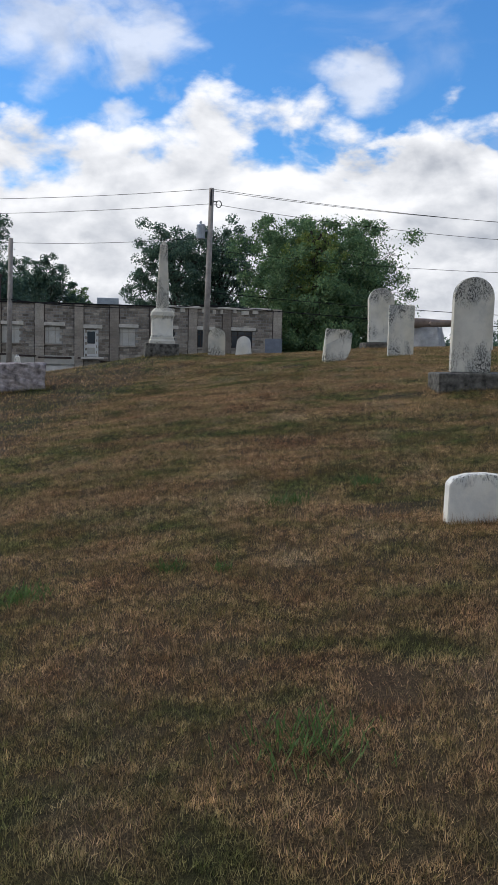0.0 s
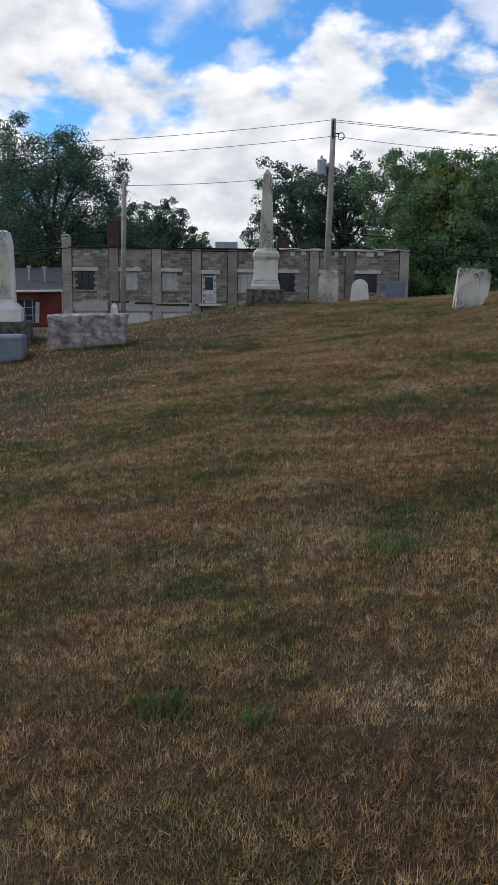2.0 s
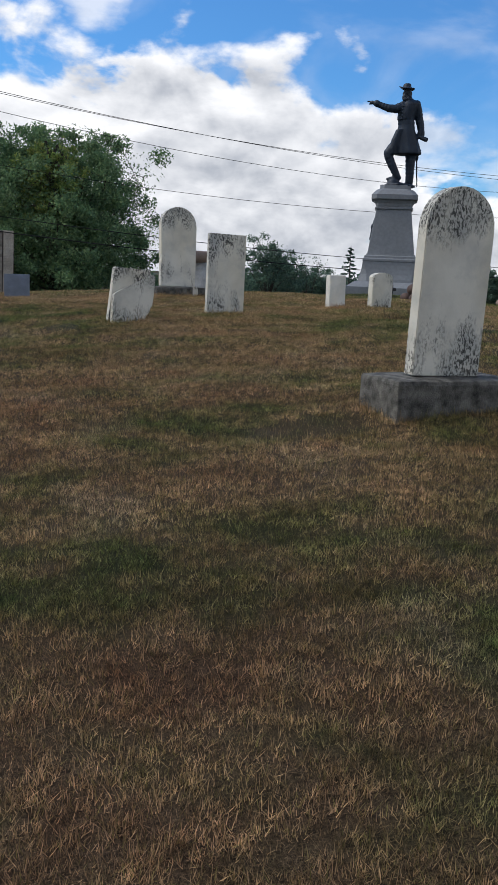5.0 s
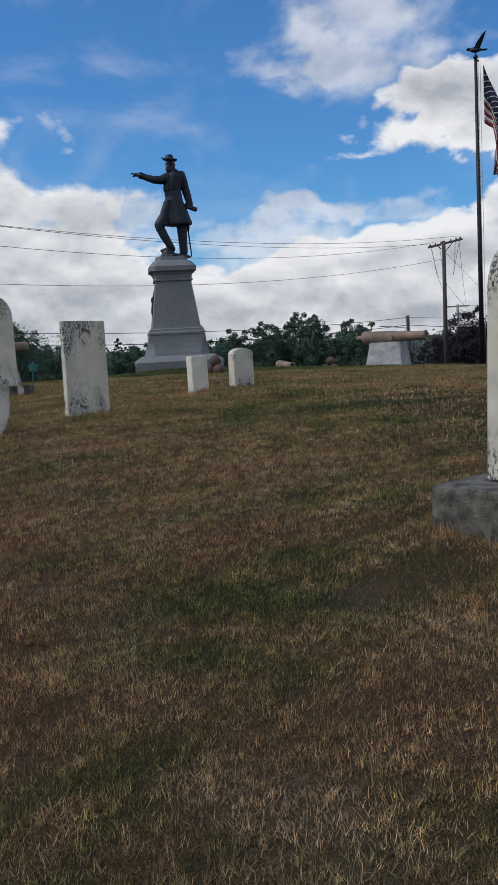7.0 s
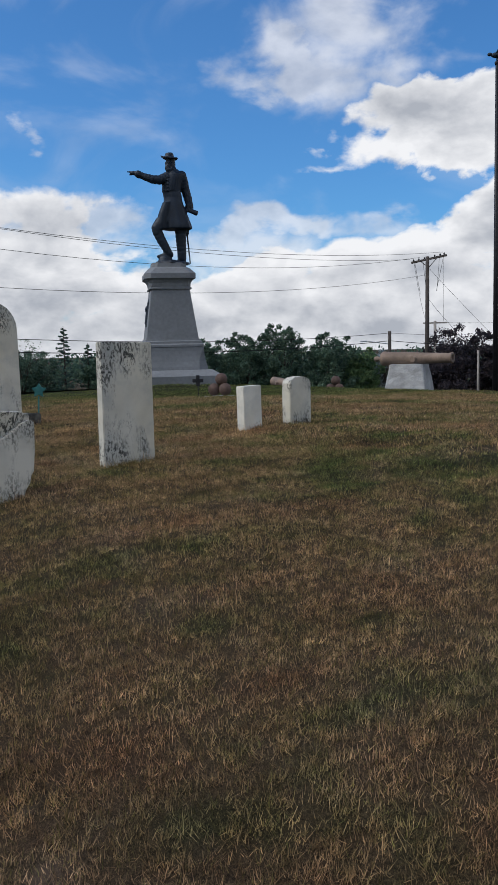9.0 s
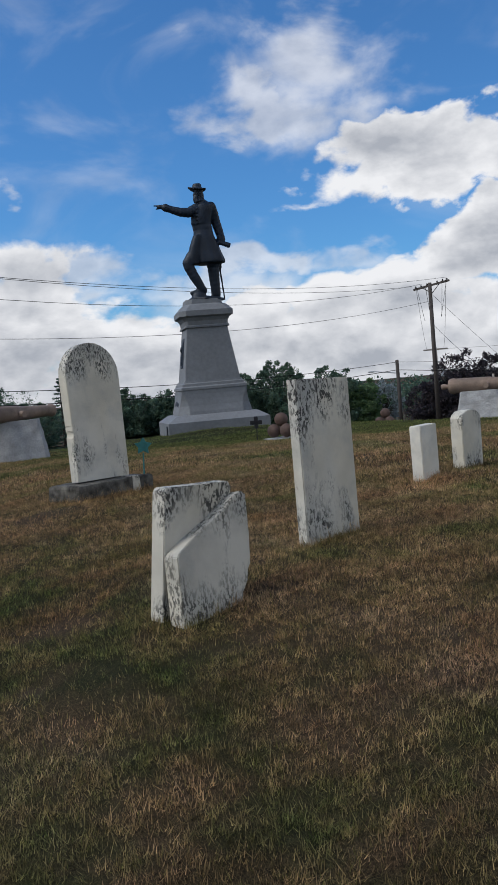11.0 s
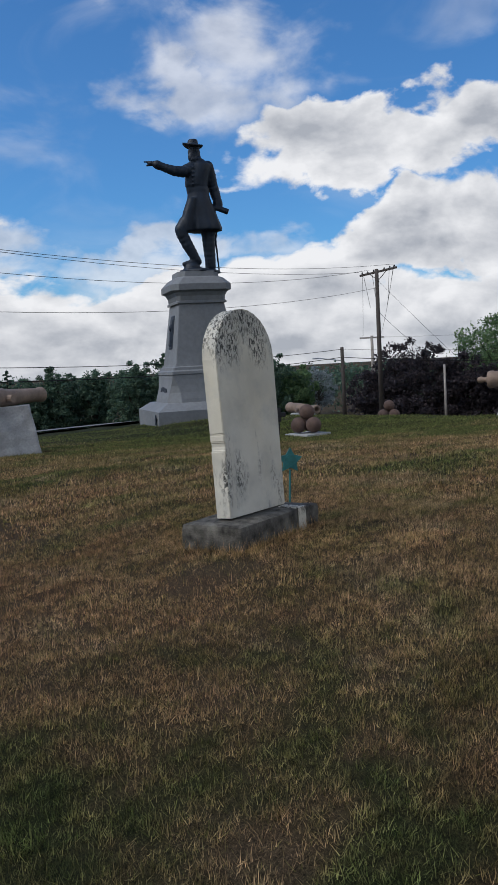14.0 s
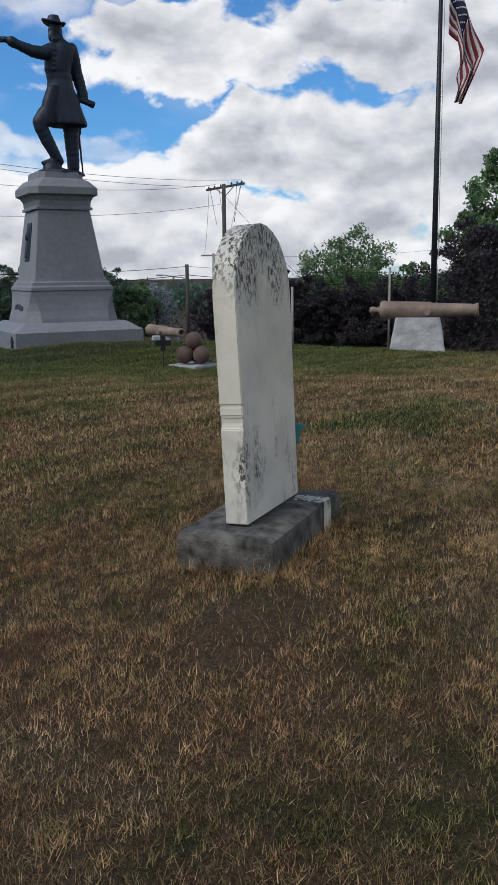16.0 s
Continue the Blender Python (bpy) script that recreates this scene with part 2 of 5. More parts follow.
def make_marble(name, col, stain, amount=0.5, streak=1.0):
    """Weathered white marble with black lichen in streaks and specks."""
    m, nt, b = material(name, 0.72, 0, 0.25)
    n = Nodes(nt)
    rnd = n.random()
    vec = nt.nodes.new("ShaderNodeVectorMath")
    vec.operation = "ADD"
    n.link(n.tc.outputs["Object"], vec.inputs[0])
    sh = nt.nodes.new("ShaderNodeCombineXYZ")
    n.link(n.math("MULTIPLY", rnd, 31.0), sh.inputs[0])
    n.link(n.math("MULTIPLY", rnd, 17.0), sh.inputs[2])
    n.link(sh.outputs[0], vec.inputs[1])
    v = vec.outputs[0]
    base = n.ramp(n.noise(3.2, 5, vec=v), [(0.3, tuple(c * 0.72 for c in col)), (0.62, col)])
    warm = n.ramp(n.noise(1.6, 3, vec=v, stretch=(1, 1, 0.5)), [(0.45, 0.0), (0.75, 0.6)])
    base = n.mix(warm, base, (col[0] * 0.95, col[1] * 0.87, col[2] * 0.70))
    gen = nt.nodes.new("ShaderNodeSeparateXYZ")
    n.link(n.tc.outputs["Generated"], gen.inputs[0])
    # lichen takes hold on the head and the foot of a stone
    where = n.ramp(gen.outputs[2], [(0.0, 0.46), (0.18, 0.54), (0.36, 0.26), (0.62, 0.08), (0.78, 0.46), (0.97, 0.72)])
    big = n.ramp(n.math("ADD", n.noise(5.5, 4, 0.6, vec=v, stretch=(1, 1, 0.35)), n.math("MULTIPLY", n.math("SUBTRACT", where, 0.45), 0.42)), [(0.68 - 0.22 * amount, 0.0), (0.78 - 0.16 * amount, 1.0)])
    spots = n.ramp(n.noise(62, 4, 0.72, vec=v, stretch=(1, 1, 0.5 * streak)), [(0.49, 0.0), (0.54, 1.0)])
    grey = n.ramp(n.math("ADD", n.noise(5, 5, 0.62, vec=v), n.math("MULTIPLY", big, 0.16)), [(0.5, 0.0), (0.78, 0.55)])
    c = n.mix(grey, base, tuple(q * f for q, f in zip(col, (0.46, 0.50, 0.56))))
    c = n.mix(n.math("MULTIPLY", n.math("MULTIPLY", big, spots), 0.93), c, stain)
    n.link(c, b.inputs["Base Color"])
    n.bump(b, n.noise(60, 5, vec=v), 0.35, 0.004)
    return m


MARBLE = make_marble("weathered_marble", (0.64, 0.615, 0.54), (0.025, 0.025, 0.025), 0.92)
MARBLE_CLEAN = make_marble("pale_marble", (0.74, 0.72, 0.66), (0.06, 0.06, 0.06), 0.3)
MARBLE_DIRTY = make_marble("lichened_marble", (0.62, 0.59, 0.51), (0.03, 0.03, 0.028), 1.05)
MARBLE_STAINED = make_marble("grey_stained_marble", (0.58, 0.55, 0.47), (0.07, 0.067, 0.058), 1.45)
GREYSTONE = plain("dark_lichened_limestone", (0.125, 0.118, 0.103), 0.92, 0, 0.85, 13, 0.8)
GRANITE_ROUGH = plain("rough_pink_granite", (0.36, 0.315, 0.305), 0.85, 0, 0.75, 9, 1.0)
BLUE_GRANITE = plain("blue_grey_granite", (0.19, 0.22, 0.27), 0.7, 0, 0.2, 8)
PED_GRANITE = plain("light_grey_granite", (0.195, 0.207, 0.222), 0.7, 0, 0.14, 1.3, 0.08)
PED_STONE = plain("hewn_grey_granite", (0.38, 0.385, 0.39), 0.85, 0, 0.3, 4, 0.9)
BRONZE = plain("dark_bronze", (0.013, 0.023, 0.040), 0.55, 0.1, 0.4, 3, 0.25, 0.35)
IRON = plain("rusty_iron", (0.13, 0.085, 0.07), 0.75, 0.15, 0.4, 5, 0.3)
GUN = plain("weathered_brown_gun_iron", (0.25, 0.185, 0.145), 0.7, 0.1, 0.35, 3, 0.2)
DARKMETAL = plain("dark_painted_steel", (0.03, 0.03, 0.035), 0.5, 0.5, 0.3, 8, 0.05)
POLEWOOD = plain("grey_weathered_pole_wood", (0.31, 0.285, 0.26), 0.9, 0, 0.3, 3, 0.4)
POLEDARK = plain("dark_creosoted_pole_wood", (0.075, 0.065, 0.06), 0.9, 0, 0.3, 3, 0.4)
GALV = plain("galvanised_steel", (0.36, 0.40, 0.44), 0.5, 0.4, 0.15, 5, 0.05)
BLOCK = None


def island_surface(name, stops, rough=0.9, bumpscale=20, bump=0.5):
    """Masonry whose pieces differ one from another."""
    m, nt, b = material(name, rough, 0, 0.2)
    n = Nodes(nt)
    c = n.ramp(n.random(), stops)
    c2 = n.ramp(n.island(), [(0.0, 0.5), (1.0, 1.25)])
    c = n.mix(1.0, c, c2, "MULTIPLY")
    c = n.mix(1.0, c, n.ramp(n.noise(0.7, 5, 0.65), [(0.32, 0.55), (0.68, 1.15)]), "MULTIPLY")
    n.link(n.mix(1.0, c, n.ramp(n.noise(16, 4), [(0.3, 0.75), (0.7, 1.1)]), "MULTIPLY"), b.inputs["Base Color"])
    n.bump(b, n.noise(bumpscale, 5), bump, 0.02)
    return m


BLOCK = island_surface("rusticated_concrete_block", [(0.0, (0.25, 0.215, 0.18)), (0.5, (0.40, 0.355, 0.30)), (1.0, (0.52, 0.47, 0.40))], 0.92, 12, 0.8)
MORTAR = plain("old_mortar", (0.30, 0.295, 0.285), 0.95, 0, 0.2, 3)
LINTEL = plain("pale_concrete", (0.60, 0.565, 0.50), 0.9, 0, 0.2, 3)
BRICK = island_surface("red_brick", [(0.0, (0.20, 0.055, 0.04)), (1.0, (0.27, 0.075, 0.05))], 0.9, 20, 0.3)
OLDBRICK = plain("sooty_brick", (0.095, 0.055, 0.05), 0.95, 0, 0.35, 4, 0.4)
WHITEPAINT = plain("white_paint", (0.66, 0.66, 0.64), 0.6, 0, 0.12, 3, 0.05)
CREAM = plain("cream_board", (0.46, 0.44, 0.39), 0.8, 0, 0.15, 3, 0.1)
SHINGLE = plain("dark_shingles", (0.045, 0.047, 0.055), 0.9, 0, 0.3, 2, 0.4)
ROOFTAN = plain("tan_shingles", (0.22, 0.12, 0.075), 0.9, 0, 0.3, 2, 0.4)
BOARD = plain("boarded_window", (0.56, 0.55, 0.51), 0.85, 0, 0.15, 2, 0.1)
ROT = plain("rotten_wood", (0.06, 0.045, 0.04), 0.95, 0, 0.4, 4, 0.5)
ASPHALT = plain("asphalt", (0.055, 0.055, 0.06), 0.95, 0, 0.25, 1.5, 0.4)
BARK = plain("bark", (0.06, 0.05, 0.042), 0.95, 0, 0.35, 3, 0.8)
TEAL = plain("verdigris_bronze", (0.045, 0.20, 0.20), 0.6, 0.2, 0.35, 20, 0.2)
BLACK = plain("black_cable", (0.012, 0.012, 0.013), 0.7, 0, 0.1, 2, 0.0)
DARKPATCH = plain("tar_paper", (0.02, 0.02, 0.021), 0.95, 0, 0.3, 2, 0.2)


def make_glass():
    m, nt, b = material("dark_window_glass", 0.08, 0, 0.5)
    b.inputs["Base Color"].default_value = (0.03, 0.035, 0.045, 1)
    return m


GLASS = make_glass()


def leaf_material(name, a, b_, c_):
    m, nt, b = material(name, 0.6, 0, 0.25)
    n = Nodes(nt)
    col = n.ramp(n.island(), [(0.0, a), (0.6, b_), (1.0, c_)])
    clump = n.ramp(n.noise(0.6, 3), [(0.3, 0.75), (0.7, 1.6)])
    c = n.mix(1.0, col, clump, "MULTIPLY")
    n.link(c, b.inputs["Base Color"])
    thin_leaf(nt, b, c, 0.4)
    return m


LEAF = leaf_material("maple_leaves", (0.062, 0.115, 0.060), (0.110, 0.190, 0.085), (0.190, 0.260, 0.115))
LEAF_DARK = leaf_material("dark_leaves", (0.042, 0.080, 0.062), (0.074, 0.128, 0.088), (0.122, 0.180, 0.115))
LEAF_YELLOW = leaf_material("yellowing_leaves", (0.076, 0.125, 0.036), (0.140, 0.198, 0.053), (0.259, 0.270, 0.078))
LEAF_PURPLE = leaf_material("purple_leaves", (0.023, 0.023, 0.028), (0.044, 0.038, 0.046), (0.072, 0.055, 0.059))
NEEDLES = leaf_material("spruce_needles", (0.032, 0.063, 0.051), (0.058, 0.104, 0.082), (0.102, 0.149, 0.116))


# ---- mesh helpers ----
def mesh_from(bm, name, mat, smooth=False):
    me = bpy.data.meshes.new(name)
    bm.normal_update()
    bm.to_mesh(me)
    bm.free()
    if mat:
        me.materials.append(mat)
    if smooth:
        me.polygons.foreach_set("use_smooth", [True] * len(me.polygons))
    return me


def part(name, bm, mat, parent, label="", smooth=False):
    ob = new(name, mesh_from(bm, name, mat, smooth))
    ob.parent = parent
    if label:
        ob["label"] = label
    return ob


def thing(name, m, label, category, group="", kind=""):
    ob = new(name)
    ob.empty_display_size = 0.1
    ob.matrix_world = m
    return tagged(ob, label, category, group, kind)


def single(name, bm, mat, m, label, category, group="", kind="", smooth=False):
    ob = new(name, mesh_from(bm, name, mat, smooth))
    ob.matrix_world = m
    return tagged(ob, label, category, group, kind)


def box(bm, c, s, bevel=0.0, rot=None, seg=1):
    """A box of size s about the point c."""
    m = Matrix.Translation(c) @ (rot if rot else Matrix.Identity(4)) @ Matrix.Diagonal((*s, 1))
    r = bmesh.ops.create_cube(bm, size=1, matrix=m)
    if bevel:
        ed = list({e for v in r["verts"] for e in v.link_edges})
        bmesh.ops.bevel(bm, geom=ed, offset=bevel, segments=seg, affect="EDGES", profile=0.6)
    return bm


def tube(bm, a, b, r0, r1=None, seg=10, caps=True):
    """A tapered round bar from a to b."""
    a, b = Vector(a), Vector(b)
    r1 = r0 if r1 is None else r1
    d = b - a
    m = Matrix.Translation((a + b) / 2) @ d.to_track_quat("Z", "Y").to_matrix().to_4x4()
    bmesh.ops.create_cone(bm, cap_ends=caps, segments=seg, radius1=r0, radius2=r1, depth=d.length, matrix=m)
    return bm


def ball(bm, c, r, scale=(1, 1, 1), u=16, v=10):
    bmesh.ops.create_uvsphere(bm, u_segments=u, v_segments=v, radius=r, matrix=Matrix.Translation(c) @ Matrix.Diagonal((*scale, 1)))
    return bm


def extrude_outline(pts, depth, bevel=0.006):
    """A slab with the outline pts in x, z, centred in y."""
    bm = bmesh.new()
    f = bm.faces.new([bm.verts.new((x, -depth / 2, z)) for x, z in pts])
    r = bmesh.ops.extrude_face_region(bm, geom=[f])
    for v in r["geom"]:
        if isinstance(v, bmesh.types.BMVert):
            v.co.y += depth
    bmesh.ops.recalc_face_normals(bm, faces=bm.faces)
    if bevel:
        ed = [e for e in bm.edges if e.is_manifold and e.calc_face_angle(0) > 0.6]
        bmesh.ops.bevel(bm, geom=ed, offset=bevel, segments=2, affect="EDGES")
    return bm


def loft(rings):
    """A body through rings of (z, half width x, half depth y, corner cut)."""
    bm = bmesh.new()
    rows = []
    for z, hx, hy, c in rings:
        p = [(-hx + c, -hy), (hx - c, -hy), (hx, -hy + c), (hx, hy - c), (hx - c, hy), (-hx + c, hy), (-hx, hy - c), (-hx, -hy + c)]
        rows.append([bm.verts.new((x, y, z)) for x, y in p])
    for a, b in zip(rows, rows[1:]):
        for i in range(8):
            j = (i + 1) % 8
            bm.faces.new((a[i], a[j], b[j], b[i]))
    bm.faces.new(rows[0][::-1])
    bm.faces.new(rows[-1])
    return bm


def roughen(bm, amount, scale, cuts=0):
    if cuts:
        bmesh.ops.subdivide_edges(bm, edges=bm.edges[:], cuts=cuts, use_grid_fill=True)
    for v in bm.verts:
        v.co += noise.noise_vector(v.co * scale) * amount
    return bm


# ---- ground ----
def make_ground():
    bm = bmesh.new()

    def axis(lo, hi, fine, far):
        a = list(np.arange(lo, hi + 0.01, fine))
        step, x = fine, hi
        while x < far:
            step *= 1.28
            x += step
            a.append(x)
        step, x = fine, lo
        while x > -far:
            step *= 1.28
            x -= step
            a.insert(0, x)
        return a

    xs, ys = axis(-9, 15, 0.15, 2500), axis(0, 34, 0.15, 2500)
    gx, gy = np.meshgrid(np.array(xs), np.array(ys))
    zs = turf_z(gx, gy) - 0.012
    rows = [[bm.verts.new((x, y, z)) for x, z in zip(xs, zrow)] for y, zrow in zip(ys, zs)]
    for a, b in zip(rows, rows[1:]):
        for i in range(len(xs) - 1):
            bm.faces.new((a[i], a[i + 1], b[i + 1], b[i]))
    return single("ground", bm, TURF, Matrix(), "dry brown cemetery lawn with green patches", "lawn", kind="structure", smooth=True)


make_ground()


# ---- gravestones ----
def arch_pts(w, h, rise, n=12, taper=0.0):
    """Outline of a tablet with a rounded head."""
    p = [(-w / 2, 0), (w / 2, 0)]
    wt = w / 2 - taper
    for i in range(n + 1):
        a = math.pi * i / n
        p.append((wt * math.cos(a), h - rise + rise * math.sin(a)))
    return p


def stone_base(w, d, h, m, parent, bevel=0.03):
    bm = box(bmesh.new(), (0, 0, h / 2 - 0.06), (w, d, h + 0.12), bevel, seg=2)
    roughen(bm, 0.012, 6, 3)
    return part("base", bm, m, parent, "dark lichen-stained stone base")


def slab(name, x, y, rz, w, h, t, rise, mat, label, lean=(0, 0), base=None, group="gravestones", taper=0.0, sink=0.08, z=None, chamfer=0.006, bites=()):
    """An upright grave slab, with a base (width, depth, height) if it has one."""
    z = gz(x, y) if z is None else z
    t0 = thing(name, pose(x, y, z, 0, 0, rz), label, "gravestone", group)
    up = 0.0
    if base:
        stone_base(*base, GREYSTONE, t0)
        up = base[2]
        sink = 0.0
    pts = [(a, b + (sink if b > 0 else 0)) for a, b in arch_pts(w, h, rise, 14 if rise > 0.1 else 6, taper)] if rise else [(-w / 2, 0), (w / 2, 0), (w / 2 - taper, h + sink), (-w / 2 + taper, h + sink)]
    # chips out of one edge: height, depth
    pts += [(-w / 2 + b, a) for a, b in reversed(bites)]
    tab = part("tablet", extrude_outline(pts, t, 0.004 if bites else chamfer), mat, t0)
    tab.matrix_local = pose(0, 0, up - sink + 0.004, lean[0], lean[1], 0)
    return t0, tab


# the tall round-headed stone by which the walk ends
ARCH, tab = slab("round_headed_gravestone", 1.602, 19.127, 16.0, 0.572, 1.18, 0.098, 0.285, MARBLE,
                 "tall round-topped white marble headstone with black lichen streaks", (-2.6, 0.6), (0.84, 0.42, 0.125), chamfer=0.012, taper=-0.008,
                 bites=((0.380, 0.0), (0.388, 0.006), (0.405, 0.009), (0.430, 0.006), (0.434, 0.0), (0.470, 0.0), (0.472, 0.007), (0.476, 0.007), (0.478, 0.0)))
bm = box(bmesh.new(), (0.21, -0.2125, 0.035), (0.085, 0.006, 0.19), 0.002)
box(bm, (0.21, -0.135, 0.127), (0.085, 0.15, 0.008), 0.002)
part("white_streak", bm, MARBLE_DIRTY, ARCH, "white run-off streak down the base")

slab("round_headed_gravestone", 2.01, 10.85, 9, 0.50, 1.16, 0.10, 0.25, MARBLE_DIRTY,
     "tall rounded marble headstone with lichened head on a dark stone block", (0.5, 1.2), (0.92, 0.46, 0.20))
slab("square_headed_gravestone", 1.72, 16.18, 11, 0.485, 0.93, 0.075, 0, MARBLE,
     "square-topped white marble headstone, black speckled along the top", (-1.0, 1.0), None, taper=0.004, sink=0.12)
slab("small_gravestone", 3.46, 17.08, 16, 0.26, 0.42, 0.10, 0, MARBLE_CLEAN, "small square white marble headstone in the grass", (0, -1.0), None)
slab("small_gravestone", 4.19, 17.30, 14, 0.34, 0.47, 0.11, 0.07, MARBLE, "small low-arched marble headstone with stained edge", (0, 0.5), None)
slab("low_gravestone", 1.08, 5.25, 6, 0.46, 0.27, 0.11, 0.07, MARBLE_CLEAN, "low white headstone with a shallow arched top", (0, 2.0), None)
slab("worn_gravestone", -1.94, 18.5, 0, 0.36, 0.56, 0.09, 0.17, MARBLE_DIRTY, "rounded marble headstone heavily blotched with lichen", (0, 0.5), None)
slab("worn_gravestone", -1.37, 18.6, 0, 0.36, 0.39, 0.09, 0.16, MARBLE_CLEAN, "small rounded clean white headstone", (0, 1.0), None, taper=0.03)
slab("granite_marker", -0.80, 20.6, 0, 0.40, 0.36, 0.2, 0, BLUE_GRANITE, "short blue-grey granite block marker", (0, 0), None)


def broken_slab():
    """A snapped slab, the fallen piece leaning on the standing one."""
    x, y = 0.525, 15.675
    t0 = thing("broken_gravestone", pose(x, y, gz(x, y), 0, 0, 14), "broken leaning marble headstone, fallen fragment propped against it", "gravestone", "gravestones")
    back = extrude_outline([(-0.225, -0.15), (0.205, -0.15), (0.21, 0.53), (0.19, 0.555), (0.02, 0.545), (-0.205, 0.535), (-0.222, 0.515)], 0.085, 0.004)
    b = part("standing_slab", back, MARBLE_DIRTY, t0)
    b.matrix_local = pose(-0.015, 0.055, 0, 2.0, 6, 0)
    rim = [(0.245, 0.49), (0.215, 0.505), (0.155, 0.475), (0.09, 0.425), (0.02, 0.38), (-0.06, 0.335), (-0.14, 0.29), (-0.205, 0.245), (-0.22, 0.225)]
    front = extrude_outline([(-0.215, -0.15), (0.13, -0.12), (0.17, 0.03), (0.205, 0.08), (0.215, 0.13), (0.235, 0.16), (0.245, 0.30)] + rim, 0.095, 0.004)
    f = part("fallen_fragment", front, MARBLE_STAINED, t0, "snapped piece of marble with a slanting broken edge")
    f.matrix_local = pose(-0.02, -0.075, 0, -7, 6, -2)


broken_slab()


def obelisk():
    x, y = -3.12, 18.4
    t0 = thing("obelisk_monument", pose(x, y, gz(x, y), 0, 1.6, 12), "white marble obelisk monument with stained cornice on a dark block", "monument")
    stone_base(0.72, 0.72, 0.27, GREYSTONE, t0)
    part("plinth", loft([(0.27, 0.27, 0.27, 0.01), (0.33, 0.27, 0.27, 0.01), (0.36, 0.25, 0.25, 0.01), (0.40, 0.25, 0.25, 0.01), (0.44, 0.225, 0.225, 0.01)]), MARBLE_DIRTY, t0)
    part("die", loft([(0.44, 0.225, 0.225, 0.012), (0.80, 0.22, 0.22, 0.012)]), MARBLE_CLEAN, t0)
    part("cornice", loft([(0.80, 0.225, 0.225, 0.01), (0.86, 0.25, 0.25, 0.02), (0.93, 0.24, 0.24, 0.03), (1.02, 0.165, 0.165, 0.03)]), MARBLE_DIRTY, t0)
    part("shaft", loft([(1.02, 0.135, 0.135, 0.012), (2.33, 0.078, 0.078, 0.01), (2.44, 0.004, 0.004, 0.001)]), MARBLE_STAINED, t0, "tall tapered grey-streaked marble shaft")


obelisk()


def rough_block(name, x, y, rz, w, d, h, mat, label, amount=0.035, grp="gravestones"):
    bm = box(bmesh.new(), (0, 0, h / 2 - 0.04), (w, d, h + 0.08), 0.03, seg=2)
    roughen(bm, amount * 0.5, 4.0, 9)
    roughen(bm, amount * 0.55, 13.0)
    return single(name, bm, mat, pose(x, y, gz(x, y), 0, 0, rz), label, "gravestone", grp)


rough_block("rock_faced_gravestone", -5.16, 14.75, 14, 1.16, 0.36, 0.46, GRANITE_ROUGH, "long low rock-faced pinkish granite headstone", 0.05)
rough_block("rock_faced_gravestone", -8.3, 22.6, 10, 0.8, 0.4, 0.22, GRANITE_ROUGH, "low rounded rough granite marker")
bm = loft([(-0.08, 0.62, 0.17, 0.02), (0.36, 0.62, 0.17, 0.02), (0.40, 0.59, 0.14, 0.02)])
single("granite_block_gravestone", bm, BLUE_GRANITE, pose(-6.55, 14.05, gz(-6.55, 14.05), 0, 0, 14), "low smooth blue-grey granite headstone", "gravestone", "gravestones")
slab("small_gravestone", -7.55, 19.0, 20, 0.42, 0.26, 0.14, 0.06, MARBLE_DIRTY, "small curved-top marble headstone half hidden by a block", (0, 0), (0.5, 0.25, 0.1))
slab("small_gravestone", -9.6, 20.0, 20, 0.26, 0.42, 0.2, 0.06, GREYSTONE, "narrow grey pointed headstone", (0, 0), None)
t0 = thing("small_obelisk", pose(-7.65, 22.4, gz(-7.65, 22.4), 0, 0, 15), "small white marble obelisk", "monument")
part("shaft", loft([(-0.1, 0.11, 0.11, 0.01), (0.62, 0.07, 0.07, 0.01), (0.70, 0.005, 0.005, 0.001)]), MARBLE_CLEAN, t0)


def gothic_monument():
    x, y = -7.03, 15.6
    t0 = thing("gothic_monument", pose(x, y, gz(x, y), 0, 0, 22), "white marble block monument with pointed arch panel on a dark base", "monument")
    stone_base(0.92, 0.72, 0.36, GREYSTONE, t0)
    part("plinth", loft([(0.36, 0.33, 0.27, 0.01), (0.56, 0.33, 0.27, 0.01), (0.66, 0.25, 0.19, 0.01)]), MARBLE_CLEAN, t0)
    part("die", loft([(0.66, 0.235, 0.175, 0.01), (1.60, 0.235, 0.175, 0.01), (1.80, 0.20, 0.15, 0.02), (1.83, 0.15, 0.12, 0.03)]), MARBLE_CLEAN, t0)
    n = 9
    pts = [(-0.18, 0.74), (0.18, 0.74), (0.18, 1.42)]
    pts += [(0.18 * (1 - (i / n) ** 1.6), 1.42 + 0.36 * math.sin(math.pi / 2 * i / n)) for i in range(1, n + 1)]
    pts += [(-0.18 * (1 - (i / n) ** 1.6), 1.42 + 0.36 * math.sin(math.pi / 2 * i / n)) for i in range(n - 1, -1, -1)]
    pan = part("arched_panel", extrude_outline(pts, 0.03, 0.006), MARBLE_DIRTY, t0, "pointed arch panel with weathered inscription")
    pan.matrix_local = pose(0, -0.185, 0)


gothic_monument()


